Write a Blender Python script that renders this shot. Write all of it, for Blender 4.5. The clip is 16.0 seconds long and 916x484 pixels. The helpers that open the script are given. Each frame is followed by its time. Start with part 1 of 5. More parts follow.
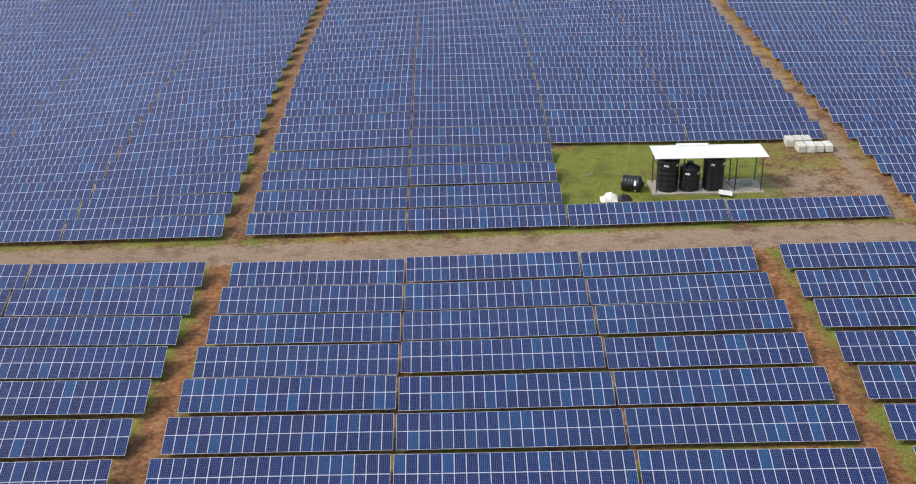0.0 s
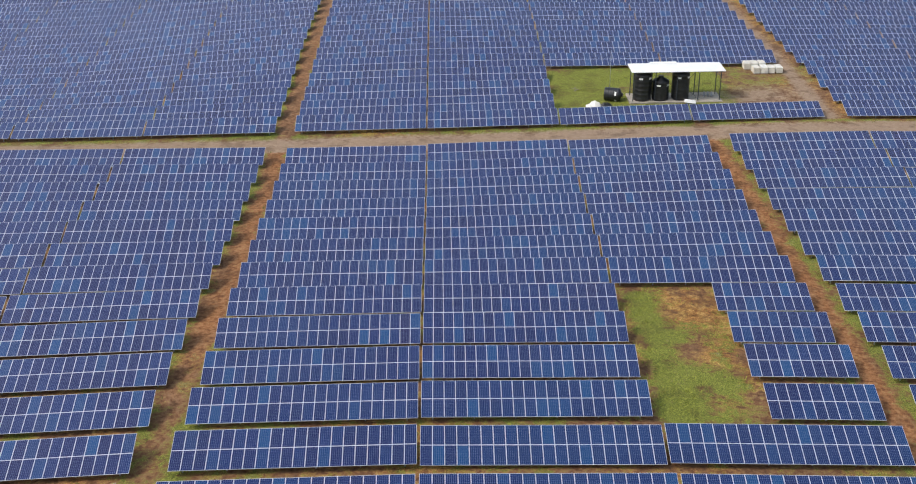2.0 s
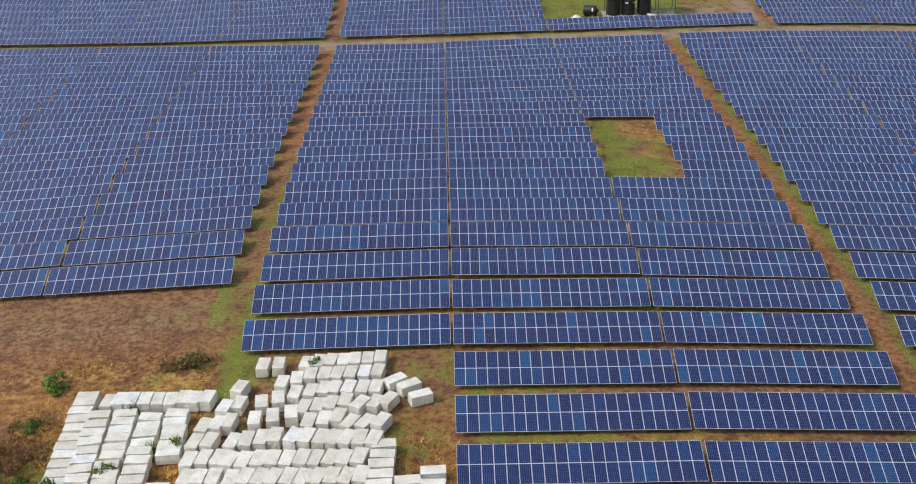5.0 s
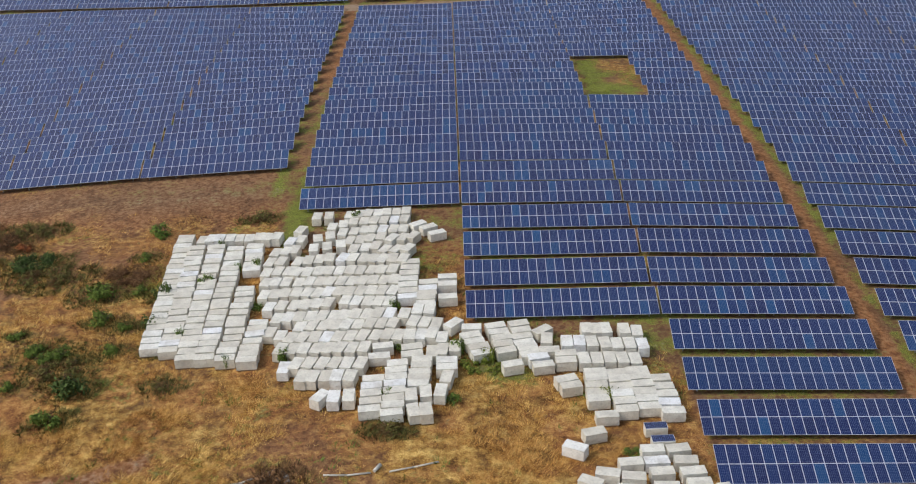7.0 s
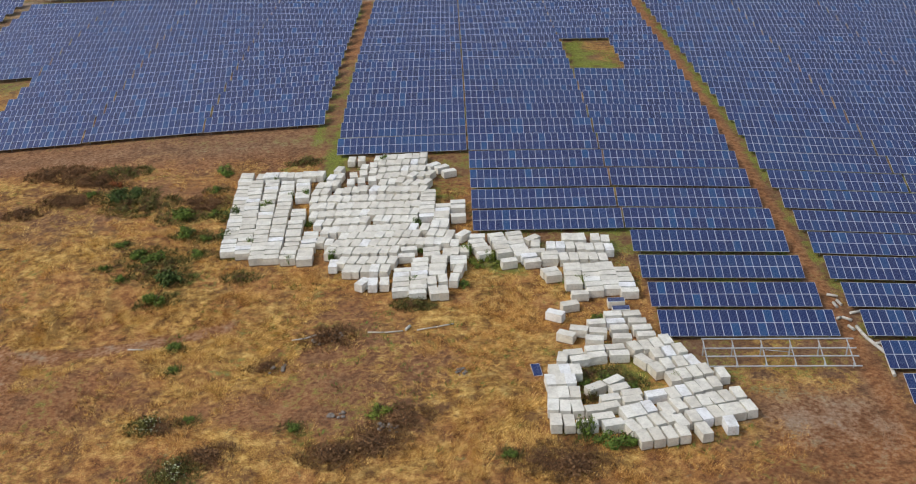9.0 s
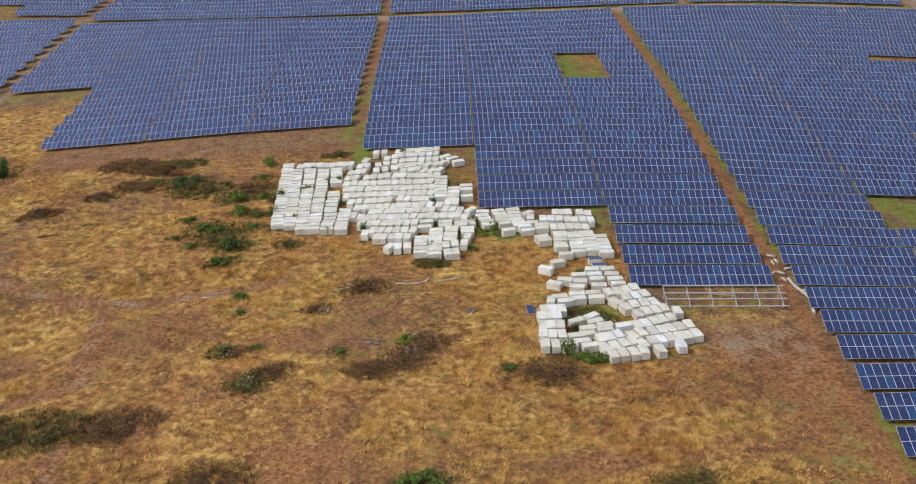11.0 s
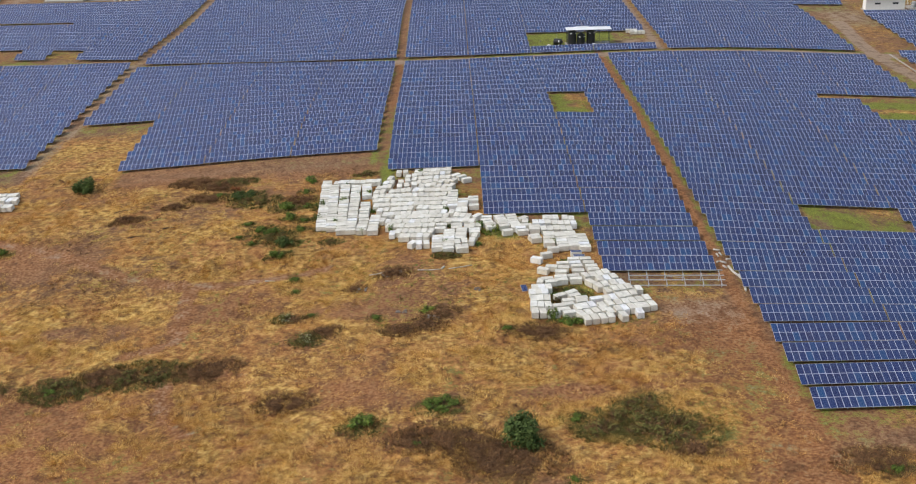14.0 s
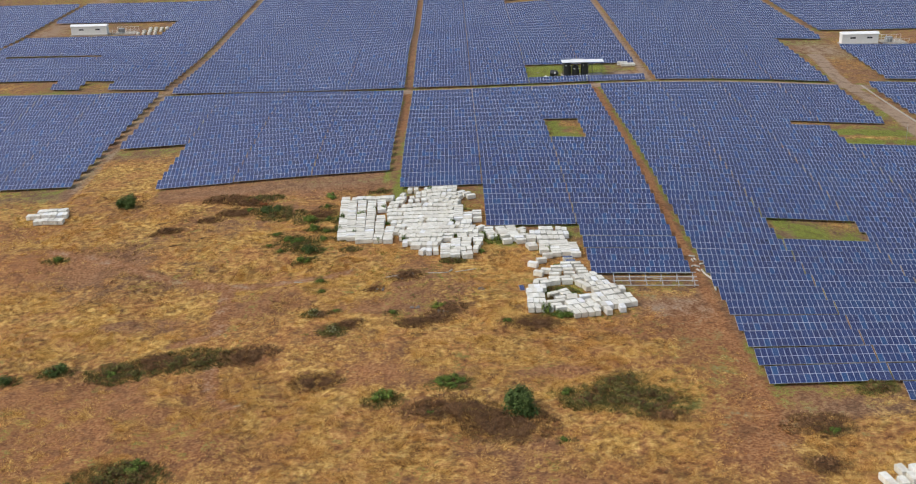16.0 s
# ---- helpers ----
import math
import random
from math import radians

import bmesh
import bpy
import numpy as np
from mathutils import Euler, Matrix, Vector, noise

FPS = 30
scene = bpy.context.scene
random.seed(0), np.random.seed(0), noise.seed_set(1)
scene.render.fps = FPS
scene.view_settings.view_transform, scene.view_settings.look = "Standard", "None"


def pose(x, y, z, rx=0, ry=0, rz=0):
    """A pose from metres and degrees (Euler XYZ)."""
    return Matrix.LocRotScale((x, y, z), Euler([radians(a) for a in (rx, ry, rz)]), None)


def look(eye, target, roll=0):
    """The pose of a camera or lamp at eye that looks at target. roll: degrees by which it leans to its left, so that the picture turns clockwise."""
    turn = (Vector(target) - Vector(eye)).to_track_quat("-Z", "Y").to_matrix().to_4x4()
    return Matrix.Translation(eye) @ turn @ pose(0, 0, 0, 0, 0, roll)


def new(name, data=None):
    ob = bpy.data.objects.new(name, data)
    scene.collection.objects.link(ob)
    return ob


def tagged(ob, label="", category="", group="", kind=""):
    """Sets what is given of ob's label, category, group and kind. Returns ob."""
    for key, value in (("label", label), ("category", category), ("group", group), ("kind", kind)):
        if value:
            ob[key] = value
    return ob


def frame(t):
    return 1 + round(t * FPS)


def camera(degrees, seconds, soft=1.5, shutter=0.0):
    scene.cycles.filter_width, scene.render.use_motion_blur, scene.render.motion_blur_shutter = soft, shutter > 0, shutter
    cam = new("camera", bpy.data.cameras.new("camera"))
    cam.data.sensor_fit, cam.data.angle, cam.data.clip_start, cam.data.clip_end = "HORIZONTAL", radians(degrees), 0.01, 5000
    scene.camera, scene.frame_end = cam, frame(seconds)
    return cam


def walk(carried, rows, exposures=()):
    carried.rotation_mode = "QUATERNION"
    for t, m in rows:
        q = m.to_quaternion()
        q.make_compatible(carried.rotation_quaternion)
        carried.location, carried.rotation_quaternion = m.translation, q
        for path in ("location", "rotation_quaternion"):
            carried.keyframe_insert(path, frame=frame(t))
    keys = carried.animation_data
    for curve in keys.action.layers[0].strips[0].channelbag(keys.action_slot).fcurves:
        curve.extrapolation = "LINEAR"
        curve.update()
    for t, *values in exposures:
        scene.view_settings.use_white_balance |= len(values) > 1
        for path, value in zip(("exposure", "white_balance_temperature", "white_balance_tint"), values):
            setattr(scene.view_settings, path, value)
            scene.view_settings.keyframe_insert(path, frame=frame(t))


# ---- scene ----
FOV = 42.83
PATH = [
    (0, 25.08, -118.61, 60.50, -0.567, -25.268, -0.882),
    (0.5, 24.46, -127.45, 60.47, -0.546, -25.268, -0.844),
    (1, 23.91, -136.31, 60.42, -0.562, -25.312, -0.823),
    (1.5, 23.39, -145.16, 60.40, -0.586, -25.387, -0.810),
    (2, 22.80, -154.05, 60.39, -0.582, -25.482, -0.804),
    (2.5, 22.18, -163.01, 60.38, -0.600, -25.562, -0.789),
    (3, 21.59, -171.94, 60.37, -0.673, -25.591, -0.769),
    (3.5, 21.04, -180.80, 60.40, -0.748, -25.537, -0.732),
    (4, 20.48, -189.69, 60.37, -0.752, -25.524, -0.737),
    (6.5, 19.62, -236.33, 60.88, -0.160, -25.290, -1.529),
    (7, 19.29, -245.46, 61.87, -0.173, -25.367, -1.518),
    (7.5, 18.87, -254.48, 63.07, -0.214, -25.401, -1.494),
    (8, 18.41, -263.34, 64.49, -0.245, -25.406, -1.459),
    (8.5, 17.97, -272.02, 66.11, -0.270, -25.371, -1.405),
    (9, 17.56, -280.58, 67.88, -0.271, -25.265, -1.324),
    (11.5, 15.81, -320.62, 76.71, -0.209, -23.871, -1.412),
    (12, 15.65, -327.92, 78.43, -0.169, -23.535, -1.420),
    (12.5, 15.48, -335.14, 80.16, -0.141, -23.184, -1.431),
    (13, 15.25, -342.32, 81.86, -0.102, -22.824, -1.427),
    (13.5, 14.99, -349.54, 83.55, -0.091, -22.456, -1.423),
    (14, 14.69, -356.75, 85.19, -0.085, -22.079, -1.421),
    (14.5, 14.38, -363.91, 86.81, -0.088, -21.703, -1.401),
    (15, 14.07, -371.05, 88.38, -0.094, -21.322, -1.383),
    (15.5, 13.74, -378.18, 89.90, -0.108, -20.939, -1.374),
    (16, 13.36, -385.32, 91.37, -0.117, -20.562, -1.365),
]
ROW_PITCH = 6.994
TILT = radians(18.19)
SWELL = (
    (-1.18, 0.94, -0.51, -0.20, 0.22, 0.31, -0.13, -0.01),
    (-0.50, 0.20, -1.19, -0.28, 0.13, 0.03, 0.10, 0.16),
    (-2.16, -0.31, 0.58, 0.34, 0.03, -0.23, 0.15, 0.00),
    (0.30, -0.07, 0.54, 0.27, 0.07, -0.07, -0.07, -0.25),
    (-0.17, 0.02, -0.06, -0.34, -0.38, 0.19, -0.33, -0.03),
    (0.08, -0.08, 0.08, 0.08, -0.20, 0.15, -0.29, -0.16),
)
RISE = 3.6  # metres by which the land climbs in the north-west
cam = camera(FOV, 16.0, soft=1.1)


def stand(x, y, z, yaw, pitch, roll):
    """The camera's pose from its place and its yaw, pitch and roll in degrees."""
    a, b = radians(yaw), radians(pitch)
    ahead = Vector((-math.sin(a) * math.cos(b), math.cos(a) * math.cos(b), math.sin(b)))
    return look((x, y, z), Vector((x, y, z)) + ahead * 50, roll)


walk(cam, [(r[0], stand(*r[1:])) for r in PATH], exposures=[(0.0, 0.38), (3.5, 0.40), (6.5, -0.04), (9.0, -0.02), (12.5, 0.12), (16.0, 0.15)])

# ---- light: hazy overcast day ----
SUN_UP, SUN_TURN = 48.0, 254.0
world = bpy.data.worlds.new("hazy_sky")
scene.world = world
world.use_nodes = True
wn = world.node_tree.nodes
sky = wn.new("ShaderNodeTexSky")
sky.sky_type = "NISHITA"
sky.sun_disc = False
sky.sun_elevation, sky.sun_rotation = radians(SUN_UP), radians(SUN_TURN)
sky.air_density, sky.dust_density, sky.ozone_density = 1.4, 3.0, 1.5
haze = wn.new("ShaderNodeHueSaturation")
haze.inputs["Saturation"].default_value = 0.75
world.node_tree.links.new(sky.outputs["Color"], haze.inputs["Color"])
world.node_tree.links.new(haze.outputs["Color"], wn["Background"].inputs["Color"])
wn["Background"].inputs["Strength"].default_value = 0.15
sun = new("sun", bpy.data.lights.new("sun", "SUN"))
sun.data.energy, sun.data.angle, sun.data.color = 1.5, radians(14), (1.0, 0.95, 0.88)
sun.rotation_euler = (radians(90 - SUN_UP), 0, radians(180 - SUN_TURN))


# ---- materials ----
class Nodes:
    """A small helper to write node materials in a few lines."""

    def __init__(self, name):
        self.mat = bpy.data.materials.new(name)
        self.mat.use_nodes = True
        self.tree = self.mat.node_tree
        self.bsdf = self.tree.nodes["Principled BSDF"]

    def add(self, kind, **values):
        node = self.tree.nodes.new(kind)
        for key, value in values.items():
            node.inputs[key.replace("_", " ")].default_value = value
        return node

    def link(self, a, b):
        self.tree.links.new(a, b)

    def set(self, **values):
        for key, value in values.items():
            self.bsdf.inputs[key.replace("_", " ")].default_value = value
        return self

    def coords(self, kind="Object"):
        return self.add("ShaderNodeTexCoord").outputs[kind]

    def place(self):
        return self.add("ShaderNodeNewGeometry").outputs["Position"]

    def noise(self, vector, scale, detail=4.0, rough=0.55):
        n = self.add("ShaderNodeTexNoise", Scale=scale, Detail=detail, Roughness=rough)
        self.link(vector, n.inputs["Vector"])
        return n.outputs["Fac"]

    def ramp(self, fac, *stops):
        n = self.add("ShaderNodeValToRGB")
        e = n.color_ramp.elements
        while len(e) < len(stops):
            e.new(0.5)
        for i, (at, colour) in enumerate(stops):
            e[i].position = at
            e[i].color = (*colour, 1) if len(colour) == 3 else colour
        self.link(fac, n.inputs["Fac"])
        return n.outputs["Color"]

    def mix(self, fac, a, b, mode="MIX"):
        n = self.tree.nodes.new("ShaderNodeMix")
        n.data_type, n.blend_type = "RGBA", mode
        for socket, value in ((n.inputs[0], fac), (n.inputs[6], a), (n.inputs[7], b)):
            if isinstance(value, (int, float)):
                socket.default_value = value
            elif isinstance(value, tuple):
                socket.default_value = (*value, 1)
            else:
                self.link(value, socket)
        return n.outputs[2]

    def math(self, op, a, b=0.0, clamp=False):
        n = self.tree.nodes.new("ShaderNodeMath")
        n.operation, n.use_clamp = op, clamp
        for socket, value in ((n.inputs[0], a), (n.inputs[1], b)):
            if isinstance(value, (int, float)):
                socket.default_value = value
            else:
                self.link(value, socket)
        return n.outputs[0]

    def bump(self, height, strength=0.4, distance=0.05):
        n = self.add("ShaderNodeBump", Strength=strength, Distance=distance)
        self.link(height, n.inputs["Height"])
        self.link(n.outputs["Normal"], self.bsdf.inputs["Normal"])
        return self

    def colour(self, socket):
        self.link(socket, self.bsdf.inputs["Base Color"])
        return self


def plain(name, base, rough=0.6, metal=0.0, scale=3.0, vary=0.25, bump=0.15):
    """A surface of one colour with grain and patches of wear."""
    n = Nodes(name)
    p = n.coords()
    a, b = n.noise(p, scale, 6), n.noise(p, scale * 9, 3)
    f = n.math("ADD", n.math("MULTIPLY", a, 0.7), n.math("MULTIPLY", b, 0.3))
    dark = tuple(c * (1 - vary) for c in base)
    lite = tuple(min(1, c * (1 + vary)) for c in base)
    n.colour(n.ramp(f, (0.3, dark), (0.7, lite)))
    n.set(Roughness=rough, Metallic=metal)
    if bump:
        n.bump(b, bump, 0.02)
    return n.mat


def glass_cells():
    """Blue polycrystalline cells behind glass: 6 by 12 cells with pale joints, each module a little different."""
    n = Nodes("solar_cells")
    uv = n.add("ShaderNodeUVMap").outputs["UV"]
    sep = n.add("ShaderNodeSeparateXYZ")
    n.link(uv, sep.inputs[0])
    lines = []
    for axis, count, wide in (("X", 6.0, 0.085), ("Y", 12.0, 0.05)):
        c = n.math("FRACT", n.math("MULTIPLY", sep.outputs[axis], count))
        edge = n.math("ABSOLUTE", n.math("SUBTRACT", c, 0.5))
        lines.append(n.math("GREATER_THAN", edge, 0.5 - wide))
    dot = n.math("MULTIPLY", *lines)
    joint = n.math("ADD", n.math("MULTIPLY", n.math("MAXIMUM", *lines), 0.75), n.math("MULTIPLY", dot, 1.2))
    geo = n.add("ShaderNodeNewGeometry")
    info = n.add("ShaderNodeObjectInfo")
    rnd = n.math("FRACT", n.math("ADD", geo.outputs["Random Per Island"], info.outputs["Random"]))
    base = n.ramp(rnd, (0.0, (0.004, 0.007, 0.052)), (0.45, (0.004, 0.012, 0.076)), (0.8, (0.003, 0.020, 0.098)), (0.93, (0.002, 0.060, 0.175)), (1.0, (0.011, 0.007, 0.046)))
    grain = n.noise(geo.outputs["Position"], 9.0, 3)
    broad = n.noise(geo.outputs["Position"], 0.06, 3)
    base = n.mix(n.math("MULTIPLY", grain, 0.35), base, (0.008, 0.020, 0.105))
    teal = n.noise(geo.outputs["Position"], 0.035, 2)
    base = n.mix(n.ramp(teal, (0.5, (0, 0, 0)), (0.68, (0.5, 0.5, 0.5))), base, (0.004, 0.032, 0.115))
    dust = n.math("MULTIPLY", broad, 0.12)
    base = n.mix(dust, base, (0.08, 0.09, 0.16))
    n.colour(n.mix(n.math("MULTIPLY", joint, 0.56), base, (0.175, 0.235, 0.37)))
    n.set(Roughness=0.16, IOR=1.9, Specular_Tint=(0.97, 0.84, 1.0, 1))
    facing = n.add("ShaderNodeLayerWeight", Blend=0.5).outputs["Facing"]
    gloss = n.ramp(facing, (0.20, (0.08, 0.08, 0.08)), (0.42, (0.36, 0.36, 0.36)), (0.58, (0.85, 0.85, 0.85)))
    n.link(gloss, n.bsdf.inputs["Specular IOR Level"])
    n.set(Sheen_Weight=0.22, Sheen_Roughness=0.24, Sheen_Tint=(0.50, 0.58, 1.0, 1))
    return n.mat


def ground_material():
    """Red soil, dry straw, green weeds and trodden earth, mixed by the cover written on the sheet and by noise."""
    n = Nodes("field_ground")
    p = n.place()
    n0, n1, n2, n3 = n.noise(p, 0.05, 5), n.noise(p, 0.35, 6, 0.6), n.noise(p, 1.9, 5, 0.65), n.noise(p, 9.0, 3, 0.7)
    cover = n.add("ShaderNodeSeparateColor")
    att = n.add("ShaderNodeAttribute")
    att.attribute_name = "cover"
    n.link(att.outputs["Color"], cover.inputs[0])
    rut = n.add("ShaderNodeAttribute")
    rut.attribute_name = "trodden"
    straw, green, red = cover.outputs["Red"], cover.outputs["Green"], cover.outputs["Blue"]
    soil = n.ramp(n2, (0.36, (0.13, 0.075, 0.042)), (0.5, (0.24, 0.145, 0.086)), (0.64, (0.35, 0.235, 0.15)))
    redsoil = n.ramp(n2, (0.36, (0.18, 0.072, 0.029)), (0.5, (0.35, 0.155, 0.063)), (0.64, (0.47, 0.25, 0.115)))
    soil = n.mix(red, soil, redsoil)

    def edge(weight, grain, soft=0.16):
        s = n.math("ADD", weight, n.math("MULTIPLY", n.math("SUBTRACT", grain, 0.5), 2.6))
        return n.math("MULTIPLY", n.math("SUBTRACT", s, 0.5 - soft), 1 / (2 * soft), clamp=True)

    blend = n.math("ADD", n.math("MULTIPLY", n1, 0.55), n.math("MULTIPLY", n2, 0.45))
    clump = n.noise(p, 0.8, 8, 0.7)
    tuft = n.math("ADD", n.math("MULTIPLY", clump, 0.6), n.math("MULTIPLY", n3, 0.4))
    # Hay and rust follow the clump height: dark brown in hollows, pale on top.
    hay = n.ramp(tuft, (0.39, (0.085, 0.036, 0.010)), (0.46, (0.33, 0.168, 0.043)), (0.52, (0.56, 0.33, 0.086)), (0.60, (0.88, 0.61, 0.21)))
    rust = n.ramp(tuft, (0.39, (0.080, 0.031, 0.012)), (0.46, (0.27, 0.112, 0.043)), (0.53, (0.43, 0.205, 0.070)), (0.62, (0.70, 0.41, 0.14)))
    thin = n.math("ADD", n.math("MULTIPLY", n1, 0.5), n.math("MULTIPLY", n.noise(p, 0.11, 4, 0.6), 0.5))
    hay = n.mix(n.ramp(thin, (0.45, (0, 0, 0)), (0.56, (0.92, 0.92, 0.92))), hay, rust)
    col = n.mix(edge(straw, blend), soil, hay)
    leaf = n.ramp(n3, (0.34, (0.06, 0.075, 0.016)), (0.5, (0.19, 0.225, 0.038)), (0.66, (0.42, 0.43, 0.085)))
    col = n.mix(edge(green, blend), col, leaf)
    road = n.ramp(n2, (0.34, (0.31, 0.215, 0.145)), (0.5, (0.36, 0.255, 0.175)), (0.66, (0.42, 0.31, 0.225)))
    col = n.mix(edge(rut.outputs["Fac"], blend, 0.25), col, road)
    col = n.mix(n.ramp(n1, (0.36, (0.45, 0.45, 0.45)), (0.5, (0, 0, 0))), col, (0.07, 0.038, 0.022))
    n.colour(n.mix(n.math("MULTIPLY", n0, 0.25), col, (0.10, 0.055, 0.03)))
    n.set(Roughness=0.95)
    n.bsdf.inputs["Specular IOR Level"].default_value = 0.15
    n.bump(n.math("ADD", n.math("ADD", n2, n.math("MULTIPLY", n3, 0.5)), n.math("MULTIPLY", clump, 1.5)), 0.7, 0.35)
    return n.mat


CELLS = glass_cells()
ALLOY = plain("anodised_frame", (0.52, 0.54, 0.60), 0.4, 0.0, 2.0, 0.1, 0)
STEEL = plain("galvanised_steel", (0.42, 0.43, 0.44), 0.45, 0.6, 4.0, 0.2)
GROUND = ground_material()


# ---- mesh helpers ----
def box(bm, x0, y0, z0, x1, y1, z1, m=None, mat=0):
    """Adds a box between two corners to bm, turned by m; returns its vertices."""
    vs = [bm.verts.new(Vector((x, y, z)) if m is None else m @ Vector((x, y, z))) for z in (z0, z1) for y in (y0, y1) for x in (x0, x1)]
    for ids in ((0, 2, 3, 1), (4, 5, 7, 6), (0, 1, 5, 4), (2, 6, 7, 3), (0, 4, 6, 2), (1, 3, 7, 5)):
        bm.faces.new([vs[i] for i in ids]).material_index = mat
    return vs


def tube(bm, a, b, r0, r1=None, sides=8, mat=0, caps=True):
    """Adds a round bar from a to b to bm."""
    a, b, r1 = Vector(a), Vector(b), r0 if r1 is None else r1
    q = (b - a).to_track_quat("Z", "Y")
    rings = []
    for at, r in ((a, r0), (b, r1)):
        rings.append([bm.verts.new(at + q @ Vector((r * math.cos(k * math.tau / sides), r * math.sin(k * math.tau / sides), 0))) for k in range(sides)])
    for k in range(sides):
        f = bm.faces.new((rings[0][k], rings[0][(k + 1) % sides], rings[1][(k + 1) % sides], rings[1][k]))
        f.material_index, f.smooth = mat, True
    if caps:
        bm.faces.new(rings[0][::-1]).material_index = mat
        bm.faces.new(rings[1]).material_index = mat


def mesh(name, bm, *materials):
    me = bpy.data.meshes.new(name)
    bm.to_mesh(me)
    bm.free()
    for m in materials:
        me.materials.append(m)
    return me


def part(name, bm, material, parent, label=""):
    """Links a bmesh (or a mesh) as one part under a thing."""
    me = bm if isinstance(bm, bpy.types.Mesh) else mesh(name, bm, *(material if isinstance(material, (list, tuple)) else [material]))
    ob = new(name, me)
    ob.parent = parent
    return tagged(ob, label)


# ---- the land ----
def swell_np(x, y):
    """Height of the land: long, low waves, and a rise in the north-west."""
    u, v = np.clip((x + 130) / 320, 0, 1), np.clip((y + 270) / 420, 0, 1)
    k = np.clip((-25 - x) / 110, 0, 1)
    rise = RISE * k * k * (3 - 2 * k) * np.exp(-((y - 22) / np.where(y < 22, 45, 60)) ** 2)
    return rise + sum(c * np.cos(math.pi * i * u) * np.cos(math.pi * j * v) for i, row in enumerate(SWELL) for j, c in enumerate(row))


def swell(x, y):
    return float(swell_np(x, y))


def lattice(x, y, size, seed):
    """Smooth random field between 0 and 1 with hills about size metres wide."""
    table = np.random.RandomState(seed).rand(256, 256)
    gx, gy = x / size + 4096.5, y / size + 4096.5
    i, j = np.floor(gx).astype(int), np.floor(gy).astype(int)
    fx, fy = gx - i, gy - j
    fx, fy = fx * fx * (3 - 2 * fx), fy * fy * (3 - 2 * fy)
    a, b = table[i % 256, j % 256], table[(i + 1) % 256, j % 256]
    c, d = table[i % 256, (j + 1) % 256], table[(i + 1) % 256, (j + 1) % 256]
    return (a * (1 - fx) + b * fx) * (1 - fy) + (c * (1 - fx) + d * fx) * fy


def front(x):
    """Where the rows of panels end towards the open meadow."""
    return np.select([x < -85, x < -63.5, x < -1.5, x < 20.2, x < 40.4, x < 62], [-94.0, -58.0, -100.0, -114.0, -142.0, -178.0], -222.0 - 0.1 * np.maximum(x - 84, 0))


def band(d, half, soft):
    """1 within half of a line, 0 past half + soft."""
    return np.clip((half + soft - np.abs(d)) / soft, 0, 1)


def land_z(x, y):
    """Land with its small humps; level under the panels."""
    x, y = np.asarray(x, float), np.asarray(y, float)
    out = np.clip((front(x) - 1 - y) / 8, 0, 1)
    rough = (lattice(x, y, 9, 3) - 0.5) * 0.9 + (lattice(x, y, 3.1, 4) - 0.5) * 0.45
    for x0, x1, y0, y1 in ((-14, 20, -158, -112), (20, 40, -164, -141), (26, 48, -189, -163)):
        level = np.clip(np.minimum(np.minimum(x - x0, x1 - x), np.minimum(y - y0, y1 - y)) / 4 + 1, 0, 1)
        out = out * (1 - 0.9 * level)
    return swell_np(x, y) + rough * (0.12 + 0.88 * out) * 0.8


def at_land(x, y):
    return float(land_z(np.array([x]), np.array([y]))[0])


TRACKS = (-1.55, 62.0)  # trodden tracks between the blocks, along y


def road_axis(x):
    return 9.8 + 0.004 * (x - 25) + 5.0 * np.clip((-84 - x) / 14, 0, 1)


# foot and wheel paths through the dry meadow
TRAILS = (((-78, -138), (-61, -148), (-46, -159), (-33, -165), (-26, -165), (-19, -164), (-9, -161)),
          ((-33, -165), (-33, -171), (-32, -184), (-39, -188)),
          ((-31, -198), (-30, -204), (-28, -210), (-24, -214)))


def on_trail(X, Y):
    """1 on the worn paths, fading to 0 beside them."""
    near = np.full_like(X, 99.0)
    for line in TRAILS:
        for (ax, ay), (bx, by) in zip(line, line[1:]):
            ux, uy = bx - ax, by - ay
            k = np.clip(((X - ax) * ux + (Y - ay) * uy) / (ux * ux + uy * uy), 0, 1)
            near = np.minimum(near, np.hypot(X - ax - k * ux, Y - ay - k * uy))
    near = near + (lattice(X, Y, 3.0, 77) - 0.5) * 1.2
    return np.clip(1.9 - near * 1.1, 0, 1)


BARE = ((-24, -173, 8, 6), (-3, -178.5, 7, 3), (-3, -206, 5, 4), (49, -192, 10, 5), (31, -208.5, 7, 2.5), (46, -207, 6, 3), (-52, -216, 25, 19), (-70, -150, 14, 7), (-48, -179, 10, 3))


def bare_spots(X, Y):
    """1 where the meadow has worn down to the soil."""
    w = np.zeros_like(X)
    for x, y, rx, ry in BARE:
        w = np.maximum(w, np.clip(1.5 - np.hypot((X - x) / rx, (Y - y) / ry), 0, 1))
    return w * np.clip(0.35 + 1.3 * lattice(X, Y, 4, 79), 0, 1)


